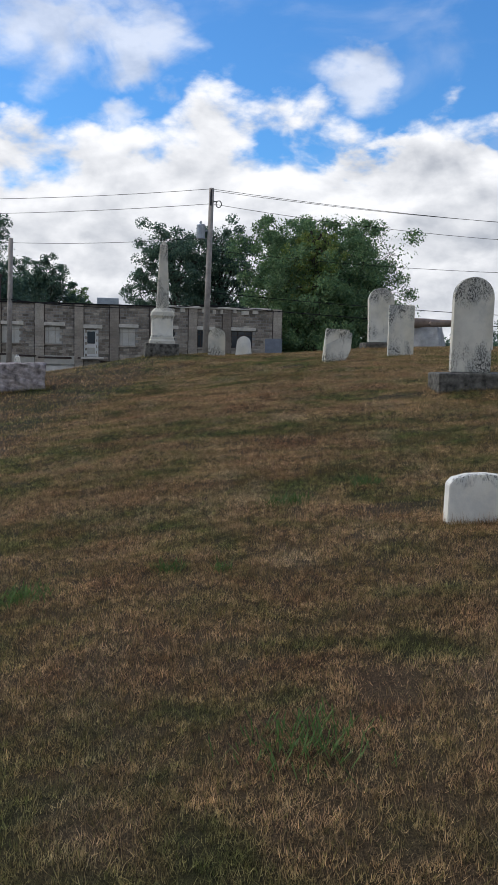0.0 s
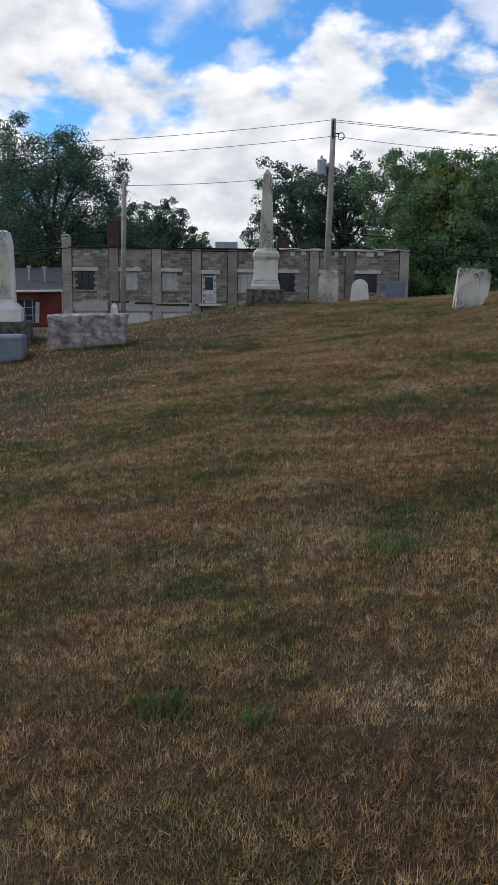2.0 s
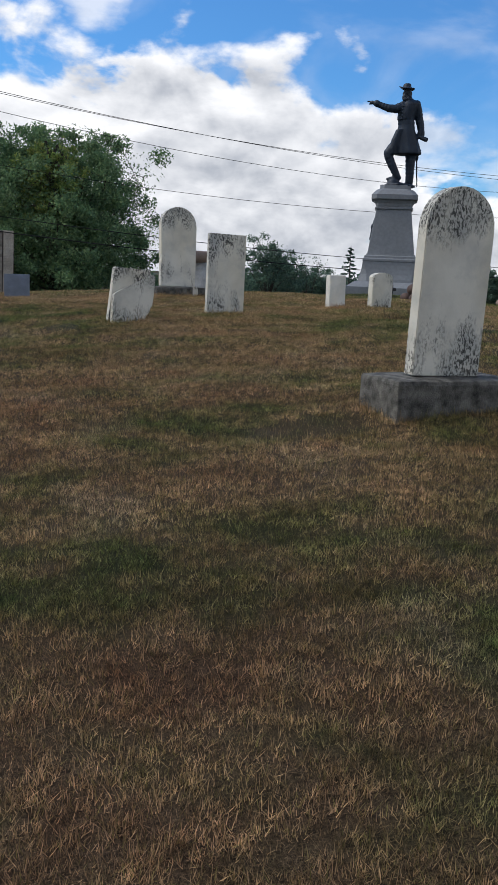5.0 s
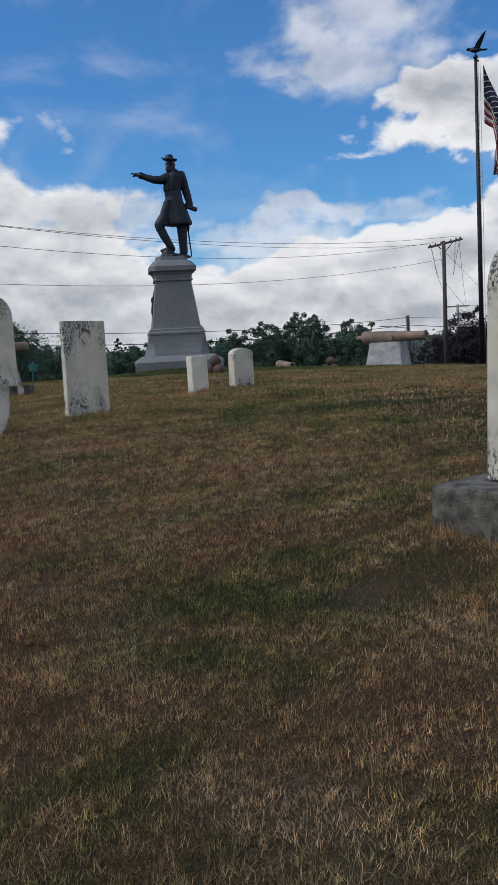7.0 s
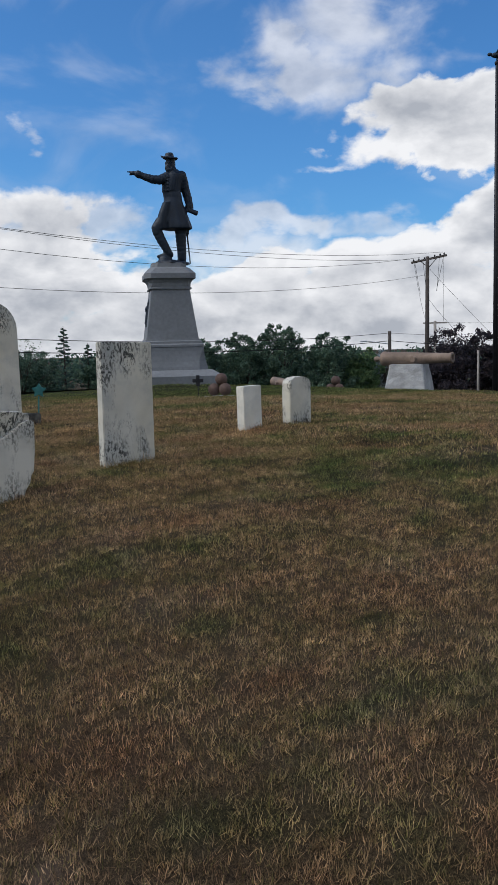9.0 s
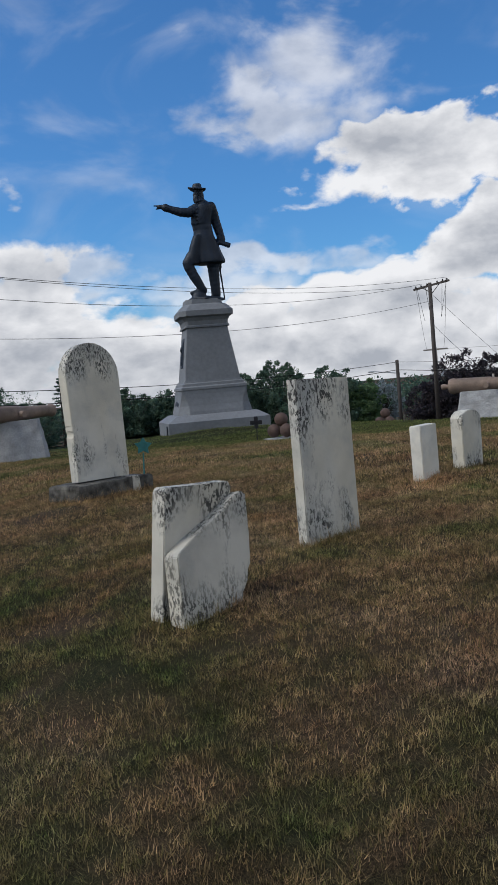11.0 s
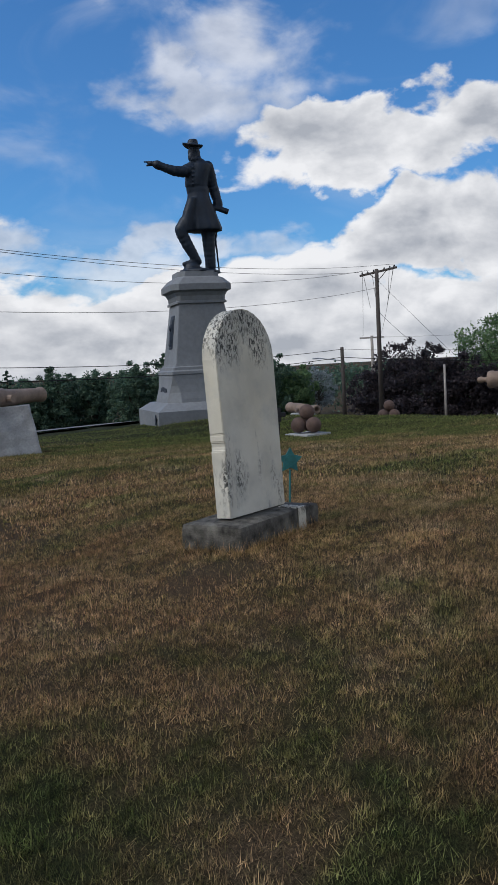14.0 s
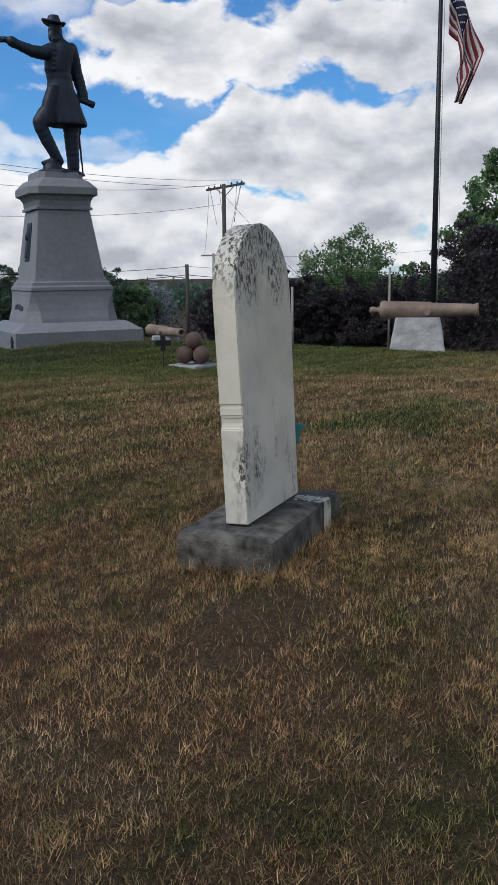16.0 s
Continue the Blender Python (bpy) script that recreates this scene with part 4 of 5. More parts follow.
part("guy_drops", bm, BLACK, P3)
P4, h4 = pole("utility_pole", 68.26, 78.44, 4.85, 0.2, 0.15, POLEWOOD, "wooden utility pole with a crossarm further along the road", (0, 0), -3.5)
bm = box(bmesh.new(), (0, 0, h4 - 0.2), (2.6, 0.13, 0.16), 0.01, Matrix.Rotation(radians(-45), 4, "Z"))
part("crossarm", bm, POLEWOOD, P4)
bm = tube(bmesh.new(), (0.5, -0.5, h4 - 3.2), (0.5, -0.5, h4 - 2.2), 0.3, 0.3, 12)
part("transformer", bm, GALV, P4)
P5, h5 = pole("utility_pole", 45.3, 60.7, 3.35, 0.15, 0.13, POLEDARK, "dark wooden pole with a street lamp arm", (0, 0), -2.0)
bm = tube(bmesh.new(), (-0.1, 0, h5 - 1.0), (-1.5, 0.9, h5 - 0.75), 0.035, 0.03, 8)
box(bm, (-1.75, 1.05, h5 - 0.75), (0.5, 0.2, 0.10), 0.03, Matrix.Rotation(radians(-32), 4, "Z"))
part("lamp_arm", bm, GALV, P5)
pole("thin_pole", 42.3, 49.0, 1.75, 0.09, 0.07, POLEWOOD, "thin grey wooden post before dark trees", (0, 0), -2.0)
pole("thin_pole", 50.0, 46.6, 2.9, 0.09, 0.08, POLEWOOD, "thin grey wooden post behind the cannon", (0, 0), -2.0)


def wire(a, b, sag, r=0.013, label="thin black overhead wire between utility poles"):
    a, b = Vector(a), Vector(b)
    cu = bpy.data.curves.new("overhead_wire", "CURVE")
    cu.dimensions, cu.bevel_depth, cu.bevel_resolution = "3D", r, 1
    sp = cu.splines.new("POLY")
    n = 24
    sp.points.add(n)
    for i in range(n + 1):
        k = i / n
        p = a.lerp(b, k) - Vector((0, 0, sag * 4 * k * (1 - k)))
        sp.points[i].co = (*p, 1)
    cu.materials.append(BLACK)
    return tagged(new("overhead_wire", cu), label, "wire", "overhead wires")


top1 = Vector((-5.75 + 0.38, 48.3, 9.7))
L1 = Vector((-52, 42, 11.0))
wire(top1, L1, 1.4)
wire(top1 - Vector((0, 0, 0.8)), L1 - Vector((0, 0, 1.3)), 1.2)
wire(top1, (47.6, 60.8, 8.95), 1.3)
wire(top1 + Vector((0.05, 0.0, -0.1)), (48.6, 58.2, 9.3), 1.5)
wire(top1 - Vector((0, 0, 0.8)), (47.9, 60.0, 9.05), 1.9)
wire(top1 - Vector((0.1, 0, 2.6)), (-16.0, 46.2, 6.6), 0.15)
wire((-16.0, 46.2, 6.6), (-54, 41, 7.4), 0.5)
wire(top1 - Vector((0.12, 0, 3.3)), (48.46, 59.83, 7.7), 1.6)
wire(top1 - Vector((0.2, 0, 5.6)), (45.3, 60.7, 3.2), 0.9, 0.02)
wire(top1 - Vector((0.22, 0, 6.3)), (45.3, 60.7, 2.6), 0.9, 0.025)
wire(top1 - Vector((0.22, 0, 6.3)), (-16.2, 46.1, 3.6), 0.3, 0.03)
wire((-16.2, 46.1, 3.6), (-50, 42, 4.0), 0.5, 0.03)
wire((45.3, 60.7, 3.2), (75, 42, 3.6), 0.8)
wire((45.3, 60.7, 2.6), (72, 40, 2.4), 0.9, 0.025)
wire((48.6, 58.2, 9.2), (68.9, 77.8, 4.8), 0.6)
wire((47.7, 60.5, 8.95), (67.6, 79.1, 4.8), 0.6)
wire((68.3, 78.4, 4.7), (110, 60, 7.0), 1.0)
wire((48.46, 59.83, 6.0), (42.3, 49.0, 1.6), 0.2)
wire((48.46, 59.83, 8.4), (51.5, 53.5, 1.0), 0.1, 0.012)


# ---- block building across the road ----
BA = Vector((-24.9, 57.8, 0))
BB = Vector((-2.0, 63.2, 0))
BAX = (BB - BA).normalized()
BW = (BB - BA).length
BRZ = math.degrees(math.atan2(BAX.y, BAX.x))
DROP = -math.tan(radians(2.4))        # the courses fall with the street
BZ0, BZ1 = -1.6, 4.05
SHEAR = Matrix(((1, 0, 0, 0), (0, 1, 0, 0), (DROP, 0, 1, 0), (0, 0, 0, 1)))

WINDOWS = [(1.55, 1.35, 1.25), (4.45, 1.35, 1.25), (7.25, 1.35, 1.25), (12.35, 1.35, 1.25), (15.05, 1.6, 1.25), (17.9, 1.2, 1.25), (20.65, 1.6, 1.25)]
DOORX = 9.95
PIERS = [0.0, 3.15, 6.05, 8.75, 11.2, 14.0, 16.75, 19.2, 22.9]


def block_building():
    t0 = thing("block_building", pose(BA.x, BA.y, 0, 0, 0, BRZ) @ SHEAR, "long weathered concrete block building with pilasters and boarded windows", "building")
    sill, lint = 1.28, 2.53
    holes = [(cx - w / 2, cx + w / 2, sill, lint) for cx, w, _ in WINDOWS] + [(DOORX - 0.47, DOORX + 0.47, 0.45, 2.38)]
    holes += [(0.75, 3.0, -2, -0.15), (3.6, 6.0, -2, -0.1), (6.5, 8.8, -2, -0.05)]
    # backing wall with real openings, by strips
    bm = bmesh.new()
    xs = sorted({0.0, BW, *[h[0] for h in holes], *[h[1] for h in holes]})
    for a, b in zip(xs, xs[1:]):
        mid = (a + b) / 2
        cut = sorted((h[2], h[3]) for h in holes if h[0] < mid < h[1])
        z = BZ0
        for lo, hi in cut + [(BZ1, BZ1)]:
            if lo - z > 0.01:
                part("wall_panel", box(bmesh.new(), (mid, 0.19, (z + lo) / 2), (b - a, 0.3, lo - z)), MORTAR, t0)
            z = max(z, hi)
    # blocks
    rng = random.Random(4)
    verts, faces = [], []
    bh, bl, n = 0.205, 0.42, 0
    kinds = []
    for q in range(4):
        bm = bmesh.new()
        box(bm, (bl / 2, 0.0, bh / 2), (bl - 0.016, 0.07 + 0.012 * q, bh - 0.016), 0.018)
        kinds.append(mesh_from(bm, "block", BLOCK))
    z = BZ0
    row = 0
    while z < BZ1 - 0.05:
        x = -bl / 2 if row % 2 else 0.0
        while x < BW:
            a, b = max(x, 0), min(x + bl, BW)
            inside = any(h[0] - 0.02 < (a + b) / 2 < h[1] + 0.02 and h[2] - 0.02 < z + bh / 2 < h[3] for h in holes)
            if b - a > bl - 0.01 and not inside and n < 300 and a > 0.6 and z > 0.6:
                ob = new("block", kinds[rng.randrange(4)])
                ob.parent = t0
                ob.matrix_local = Matrix.Translation((a, 0.03, z))
                n += 1
            elif b - a > 0.06 and not inside:
                d = 0.012 + rng.random() * 0.018
                g = 0.008
                k = len(verts)
                pts = [(a + g, z + g), (b - g, z + g), (b - g, z + bh - g), (a + g, z + bh - g)]
                verts += [(px, 0.045, pz) for px, pz in pts]
                c = 0.022
                verts += [(px + (c if i in (0, 3) else -c), 0.04 - d, pz + (c if i < 2 else -c)) for i, (px, pz) in enumerate(pts)]
                faces += [(k + 4, k + 5, k + 6, k + 7)] + [(k + i, k + (i + 1) % 4, k + 4 + (i + 1) % 4, k + 4 + i) for i in range(4)]
            x += bl
        z += bh
        row += 1
    me = bpy.data.meshes.new("blockwork")
    me.from_pydata(verts, [], faces)
    me.materials.append(BLOCK)
    ob = new("blockwork", me)
    ob.parent = t0
    tagged(ob, "rusticated grey concrete blocks", kind="stuff")
    # pilasters, with a chimney-like corner pier
    for i, px in enumerate(PIERS):
        top = BZ1 + (0.55 if i == 0 else 0.02)
        rings = []
        z = BZ0
        while z < top - 0.01:
            e = 0.012 * rng.random()
            rings += [(z + 0.001, 0.298, 0.078, 0.01), (z + 0.012, 0.31 + e, 0.09 + e, 0.012), (z + 0.19, 0.31 + e, 0.09 + e, 0.012), (z + 0.202, 0.298, 0.078, 0.01)]
            z += 0.205
        pb = part("pilaster", loft(rings), BLOCK, t0)
        pb.matrix_local = Matrix.Translation((px + 0.35, -0.03, 0))
        for e in (0.02, 0.69):
            part("pilaster_groove", box(bmesh.new(), (px + e, 0.005, (BZ0 + BZ1) / 2), (0.05, 0.06, BZ1 - BZ0)), ROT, t0)
    part("coping", box(bmesh.new(), (8.0, 0.1, BZ1 + 0.05), (15.0, 0.5, 0.09), 0.01), DARKPATCH, t0)
    bm = box(bmesh.new(), (18.7, 0.05, BZ1 + 0.06), (8.0, 0.5, 0.16), 0.02)
    for k in range(9):
        box(bm, (15.6 + k * 0.75, -0.09, BZ1 - 0.12 - 0.12 * rng.random()), (0.5 * rng.random() + 0.2, 0.05, 0.3), 0.02)
    part("peeling_parapet", bm, LINTEL, t0, "pale flaking parapet band")
    part("tar_patch", box(bmesh.new(), (18.2, -0.04, BZ1 + 0.18), (1.3, 0.5, 0.16), 0.02), DARKPATCH, t0)
    for cx, w, _ in WINDOWS:
        part("lintel", box(bmesh.new(), (cx, -0.03, lint + 0.13), (w + 0.42, 0.16, 0.24), 0.015), LINTEL, t0)
        boarded = cx in (4.45, 7.25, 12.35)
        win = part("window", box(bmesh.new(), (cx, 0.14, (sill + lint) / 2), (w, 0.02, lint - sill)), BOARD if boarded else GLASS, t0, "boarded window" if boarded else "dark steel window")
        bm = bmesh.new()
        for k in range(4):
            box(bm, (cx - w / 2 + w * k / 3, 0.11, (sill + lint) / 2), (0.06, 0.05, lint - sill), 0.005)
        for zz in (sill + 0.03, lint - 0.03, lint - 0.32):
            box(bm, (cx, 0.112, zz), (w, 0.05, 0.055), 0.005)
        part("frame", bm, ROT if not boarded else CREAM, win)
        part("sill", box(bmesh.new(), (cx, -0.02, sill - 0.06), (w + 0.1, 0.14, 0.09), 0.01), BLOCK, t0)
    part("lintel", box(bmesh.new(), (DOORX, -0.03, 2.55), (1.5, 0.16, 0.26), 0.015), LINTEL, t0)
    d = part("door", box(bmesh.new(), (DOORX, 0.10, 1.40), (0.9, 0.05, 1.9), 0.01), WHITEPAINT, t0, "white half-glazed door")
    part("pane", box(bmesh.new(), (DOORX, 0.068, 1.78), (0.55, 0.02, 0.85), 0.005), GLASS, d)
    part("panel", box(bmesh.new(), (DOORX, 0.068, 0.85), (0.55, 0.02, 0.45), 0.01), CREAM, d)
    part("door_frame", box(box(bmesh.new(), (DOORX - 0.45, 0.04, 1.4), (0.07, 0.12, 1.95), 0.005), (DOORX + 0.45, 0.04, 1.4), (0.07, 0.12, 1.95), 0.005), WHITEPAINT, d)
    for a, b in ((0.75, 3.0), (3.6, 6.0), (6.5, 8.8)):
        g = part("garage_door", box(bmesh.new(), ((a + b) / 2, 0.14, -1.0), (b - a, 0.05, 1.9)), WHITEPAINT, t0, "white garage door")
        part("header", box(bmesh.new(), ((a + b) / 2, 0.0, 0.16), (b - a + 0.1, 0.12, 0.62), 0.01), CREAM, t0)
    for a, b, zz in ((4.9, 6.2, 0.42), (6.3, 8.6, 0.33), (9.0, 9.6, 0.34), (10.6, 11.5, 0.10), (3.3, 4.5, 0.5)):
        part("rotten_beam", box(bmesh.new(), ((a + b) / 2, -0.07, zz), (b - a, 0.12, 0.13), 0.02), ROT, t0)
    part("step", box(bmesh.new(), (DOORX + 0.1, -0.4, 0.35), (1.6, 0.7, 0.14), 0.02), LINTEL, t0)
    part("roof", box(bmesh.new(), (BW / 2, 5.2, BZ1 - 0.35), (BW - 0.2, 9.6, 0.2)), DARKPATCH, t0)
    for nm, c, s in (("side_wall", (0.15, 5.3, 1.2), (0.3, 9.8, 5.6)), ("side_wall", (BW - 0.15, 5.3, 1.2), (0.3, 9.8, 5.6)), ("rear_wall", (BW / 2, 10.3, 1.2), (BW, 0.3, 5.6))):
        part(nm, box(bmesh.new(), c, s), BLOCK, t0)
    bm = box(bmesh.new(), (2.9, 4.5, BZ1 + 0.9), (0.75, 0.75, 2.4), 0.02)
    box(bm, (2.9, 4.5, BZ1 + 2.1), (0.9, 0.9, 0.2), 0.02)
    part("chimney", bm, OLDBRICK, t0, "square brick chimney")
    bm = box(bmesh.new(), (15.2, 4.5, BZ1 + 0.55), (0.9, 0.7, 1.0), 0.02)
    part("chimney", bm, OLDBRICK, t0, "short square brick chimney")
    part("roof_vent", box(bmesh.new(), (11.1, 4.0, BZ1 + 0.30), (1.6, 1.4, 0.75), 0.03), GALV, t0)
    bm = bmesh.new()
    for sx in (-0.16, 0.16):
        tube(bm, (0.35 + sx, 0.0, BZ1 + 0.55), (0.35 + sx, 0.0, BZ1 + 0.85), 0.05, 0.05, 8)
    tube(bm, (0.15, 0.0, BZ1 + 0.85), (0.55, 0.0, BZ1 + 0.85), 0.05, 0.05, 8)
    part("pier_ornament", bm, GALV, t0)


block_building()


def brick_building():
    """Low red brick annex with a dark roof and a white gutter."""
    L_ = 17.0
    org = BA - BAX * (L_ + 0.05)
    t0 = thing("brick_building", pose(org.x, org.y, 0, 0, 0, BRZ) @ Matrix.Translation((0, 1.0, 0)), "low red brick building, dark shingle roof, white gutter", "building")
    lo, hi = -2.2, 1.15
    holes = [(L_ - 3.95, L_ - 1.75, -1.0, 0.62), (L_ - 8.8, L_ - 5.6, -1.0, 0.75), (L_ - 13.8, L_ - 11.0, -1.0, 0.75)]
    bm = bmesh.new()
    xs = sorted({0.0, L_, *[h[0] for h in holes], *[h[1] for h in holes]})
    for a, b in zip(xs, xs[1:]):
        mid = (a + b) / 2
        z = lo
        for p, q in [(h[2], h[3]) for h in holes if h[0] < mid < h[1]] + [(hi, hi)]:
            box(bm, (mid, 0.15, (z + p) / 2), (b - a, 0.3, p - z))
            z = q
    part("wall", bm, BRICK, t0)
    for px in (L_ - 0.3, L_ - 4.9, L_ - 9.8):
        part("pilaster", box(bmesh.new(), (px, -0.06, (lo + hi) / 2), (0.65, 0.16, hi - lo), 0.01), BRICK, t0)
    for a, b, p, q in holes:
        w = part("window", box(bmesh.new(), ((a + b) / 2, 0.2, (p + q) / 2), (b - a, 0.02, q - p)), GLASS, t0, "dark multi-pane window")
        bm = bmesh.new()
        for k in range(5):
            box(bm, (a + (b - a) * k / 4, 0.17, (p + q) / 2), (0.05, 0.05, q - p))
        for k in range(4):
            box(bm, ((a + b) / 2, 0.172, p + (q - p) * k / 3), (b - a, 0.05, 0.05))
        part("frame", bm, GALV, w)
    part("propped_board", box(bmesh.new(), (L_ - 1.95, 0.05, -0.25), (0.28, 0.05, 1.4), 0.01, Matrix.Rotation(radians(4), 4, "Y")), CREAM, t0)
    bm = bmesh.new()
    v = [bm.verts.new(c) for c in ((-0.3, -0.4, hi + 0.05), (L_, -0.4, hi + 0.05), (L_, 6.5, hi + 1.75), (-0.3, 6.5, hi + 1.75), (-0.3, 13, hi), (L_, 13, hi))]
    bm.faces.new(v[:4])
    bm.faces.new((v[3], v[2], v[5], v[4]))
    r = part("roof", bm, SHINGLE, t0)
    sd = r.modifiers.new("roof_thickness", "SOLIDIFY")
    sd.thickness = 0.12
    part("gutter", box(bmesh.new(), (L_ / 2 - 0.1, -0.45, hi + 0.04), (L_ + 0.2, 0.16, 0.16), 0.03), WHITEPAINT, t0)
    bm = tube(bmesh.new(), (L_ - 0.12, -0.4, hi), (L_ - 0.12, -0.2, hi - 0.3), 0.06, 0.06, 8)
    tube(bm, (L_ - 0.12, -0.2, hi - 0.3), (L_ - 0.12, -0.2, lo), 0.06, 0.06, 8)
    part("downpipe", bm, WHITEPAINT, t0)
    for px, py in ((L_ - 2.95, 2.6), (L_ - 1.75, 2.2)):
        zr = hi + 0.05 + (py + 0.4) * 0.245
        bm = tube(bmesh.new(), (px, py, zr - 0.1), (px, py, zr + 0.95), 0.09, 0.09, 10)
        tube(bm, (px, py, zr + 0.9), (px, py, zr + 1.05), 0.16, 0.16, 10)
        part("roof_pipe", bm, GALV, t0)


brick_building()
hx, hy = -36.0, 72.0
t0 = thing("distant_house", pose(hx, hy, -2, 0, 0, BRZ), "house with a tan shingle roof behind the brick building", "house")
part("wall", box(bmesh.new(), (0, 4, 2.2), (8, 8, 4.6)), CREAM, t0)
bm = bmesh.new()
v = [bm.verts.new(c) for c in ((-4.4, -0.4, 4.3), (4.4, -0.4, 4.3), (4.0, 4, 6.1), (-4.4, 4, 6.1), (-4.4, 8.4, 4.3), (4.4, 8.4, 4.3))]
bm.faces.new(v[:4]), bm.faces.new((v[3], v[2], v[5], v[4]))
part("roof", bm, ROOFTAN, t0)


# ---- trees ----
def leaf_cloud(centres, per, size, rng, flat=0.75):
    """Many small two-sided leaves round the given clump centres."""
    n = len(centres) * per
    c = np.repeat(np.array([p for p, _ in centres]), per, 0)
    rad = np.repeat(np.array([r for _, r in centres]), per)[:, None]
    d = rng.normal(size=(n, 3))
    d /= np.linalg.norm(d, axis=1)[:, None]
    o = c + d * rad * (rng.random((n, 1)) ** 0.5 * 1.12) * (1, 1, flat)
    u = rng.normal(size=(n, 3))
    u /= np.linalg.norm(u, axis=1)[:, None]
    w = np.cross(u, rng.normal(size=(n, 3)))
    w /= np.linalg.norm(w, axis=1)[:, None]
    s = size * (0.6 + 0.8 * rng.random((n, 1)))
    return np.stack([o - u * s, o + u * s * 0.6 + w * s * 0.62, o + u * s * 0.8 - w * s * 0.5], 1).reshape(-1, 3)


def quads_mesh(name, quad, mat, k=3):
    me = bpy.data.meshes.new(name)
    n = len(quad) // k
    me.vertices.add(len(quad))
    me.vertices.foreach_set("co", quad.astype(np.float32).ravel())
    me.loops.add(len(quad))
    me.loops.foreach_set("vertex_index", np.arange(len(quad), dtype=np.int32))
    me.polygons.add(n)
    me.polygons.foreach_set("loop_start", np.arange(0, len(quad), k, dtype=np.int32))
    me.update(calc_edges=True)
    me.materials.append(mat)
    return me


def tree(name, x, y, ztop, width, mat, label, seed, leaves=9000, bare=0.3, airy=False, zbase=None, group="trees", leaf=0.115):
    """A broad-leaved tree: tapered trunk, forking limbs, and clumps of leaves at their ends."""
    rng, rr = np.random.default_rng(seed), random.Random(seed)
    z0 = gz(x, y) if zbase is None else zbase
    h = ztop - z0
    t0 = thing(name, pose(x, y, z0), label, "tree", group)
    bm = bmesh.new()
    r = max(0.12, h * 0.022)
    fork = h * (bare + 0.08)
    tube(bm, (0, 0, -0.4), (0, 0, fork), r * 1.25, r * 0.8, 8)
    clumps = []
    nl = 24 if airy else 26
    for i in range(nl):
        a = 2 * math.pi * (i * 0.618 + 0.1 * rr.random())
        k = (i + 0.5) / nl
        zz = h * (bare + (0.90 - bare) * k)
        prof = math.sin(math.pi * min(1, 0.22 + 0.70 * k)) ** 0.8
        ro = width / 2 * prof * (0.62 + 0.38 * rr.random())
        e = Vector((ro * math.cos(a), ro * math.sin(a), zz + 0.04 * h * rr.random()))
        s = Vector((0, 0, fork * (0.8 + 0.9 * k)))
        mid = s.lerp(e, 0.55) + Vector((0, 0, 0.07 * h))
        tube(bm, s, mid, r * 0.5, r * 0.28, 5)
        tube(bm, mid, e, r * 0.28, r * 0.07, 5)
        cr = width * (0.135 if airy else 0.16) * (0.75 + 0.6 * rr.random())
        clumps.append((tuple(e), cr))
        clumps.append((tuple(mid.lerp(e, 0.35) + Vector((rr.uniform(-.6, .6), rr.uniform(-.6, .6), rr.uniform(-.3, .5)))), cr * 0.85))
        for _ in range(5):
            q = Vector((rr.gauss(0, 1), rr.gauss(0, 1), rr.gauss(0, 0.8))).normalized() * cr * 1.15
            f = e + q
            tube(bm, e.lerp(f, -0.4), f, r * 0.06, r * 0.02, 4)
            clumps.append((tuple(f), cr * 0.42))
    if not airy:
        for _ in range(14):
            clumps.append(((rr.uniform(-.22, .22) * width, rr.uniform(-.22, .22) * width, h * rr.uniform(bare + 0.12, 0.86)), width * 0.16))
    part("trunk", bm, BARK, t0)
    per = max(12, int(leaves * 2.4) // len(clumps))
    me = quads_mesh("crown", leaf_cloud(clumps, per, leaf, rng), mat)
    ob = new("crown", me)
    ob.parent = t0
    return t0


def conifer(x, y, ztop, width, seed, label="dark spruce with drooping branches", zbase=None):
    rng, rr = np.random.default_rng(seed), random.Random(seed)
    z0 = gz(x, y) if zbase is None else zbase
    h = ztop - z0
    t0 = thing("spruce_tree", pose(x, y, z0), label, "tree", "trees")
    bm = bmesh.new()
    tube(bm, (0, 0, -0.4), (0, 0, h), 0.22, 0.02, 8)
    clumps = []
    for i in range(int(h * 5)):
        k = (i + 0.5) / int(h * 5)
        a = i * 2.4 + rr.random()
        ln = width / 2 * (1 - k) ** 0.8 * rr.uniform(0.65, 1.1) + 0.15
        s, e = Vector((0, 0, h * (0.08 + 0.9 * k))), Vector((ln * math.cos(a), ln * math.sin(a), h * (0.08 + 0.9 * k) - 0.10 * ln + 0.05))
        tube(bm, s, e, 0.035, 0.01, 4)
        for q in (0.35, 0.6, 0.8, 1.0):
            clumps.append((tuple(s.lerp(e, q) - Vector((0, 0, 0.08))), 0.16 + 0.10 * ln * q))
    part("trunk", bm, BARK, t0)
    ob = new("crown", quads_mesh("crown", leaf_cloud(clumps, 26, 0.10, rng, 0.5), NEEDLES))
    ob.parent = t0


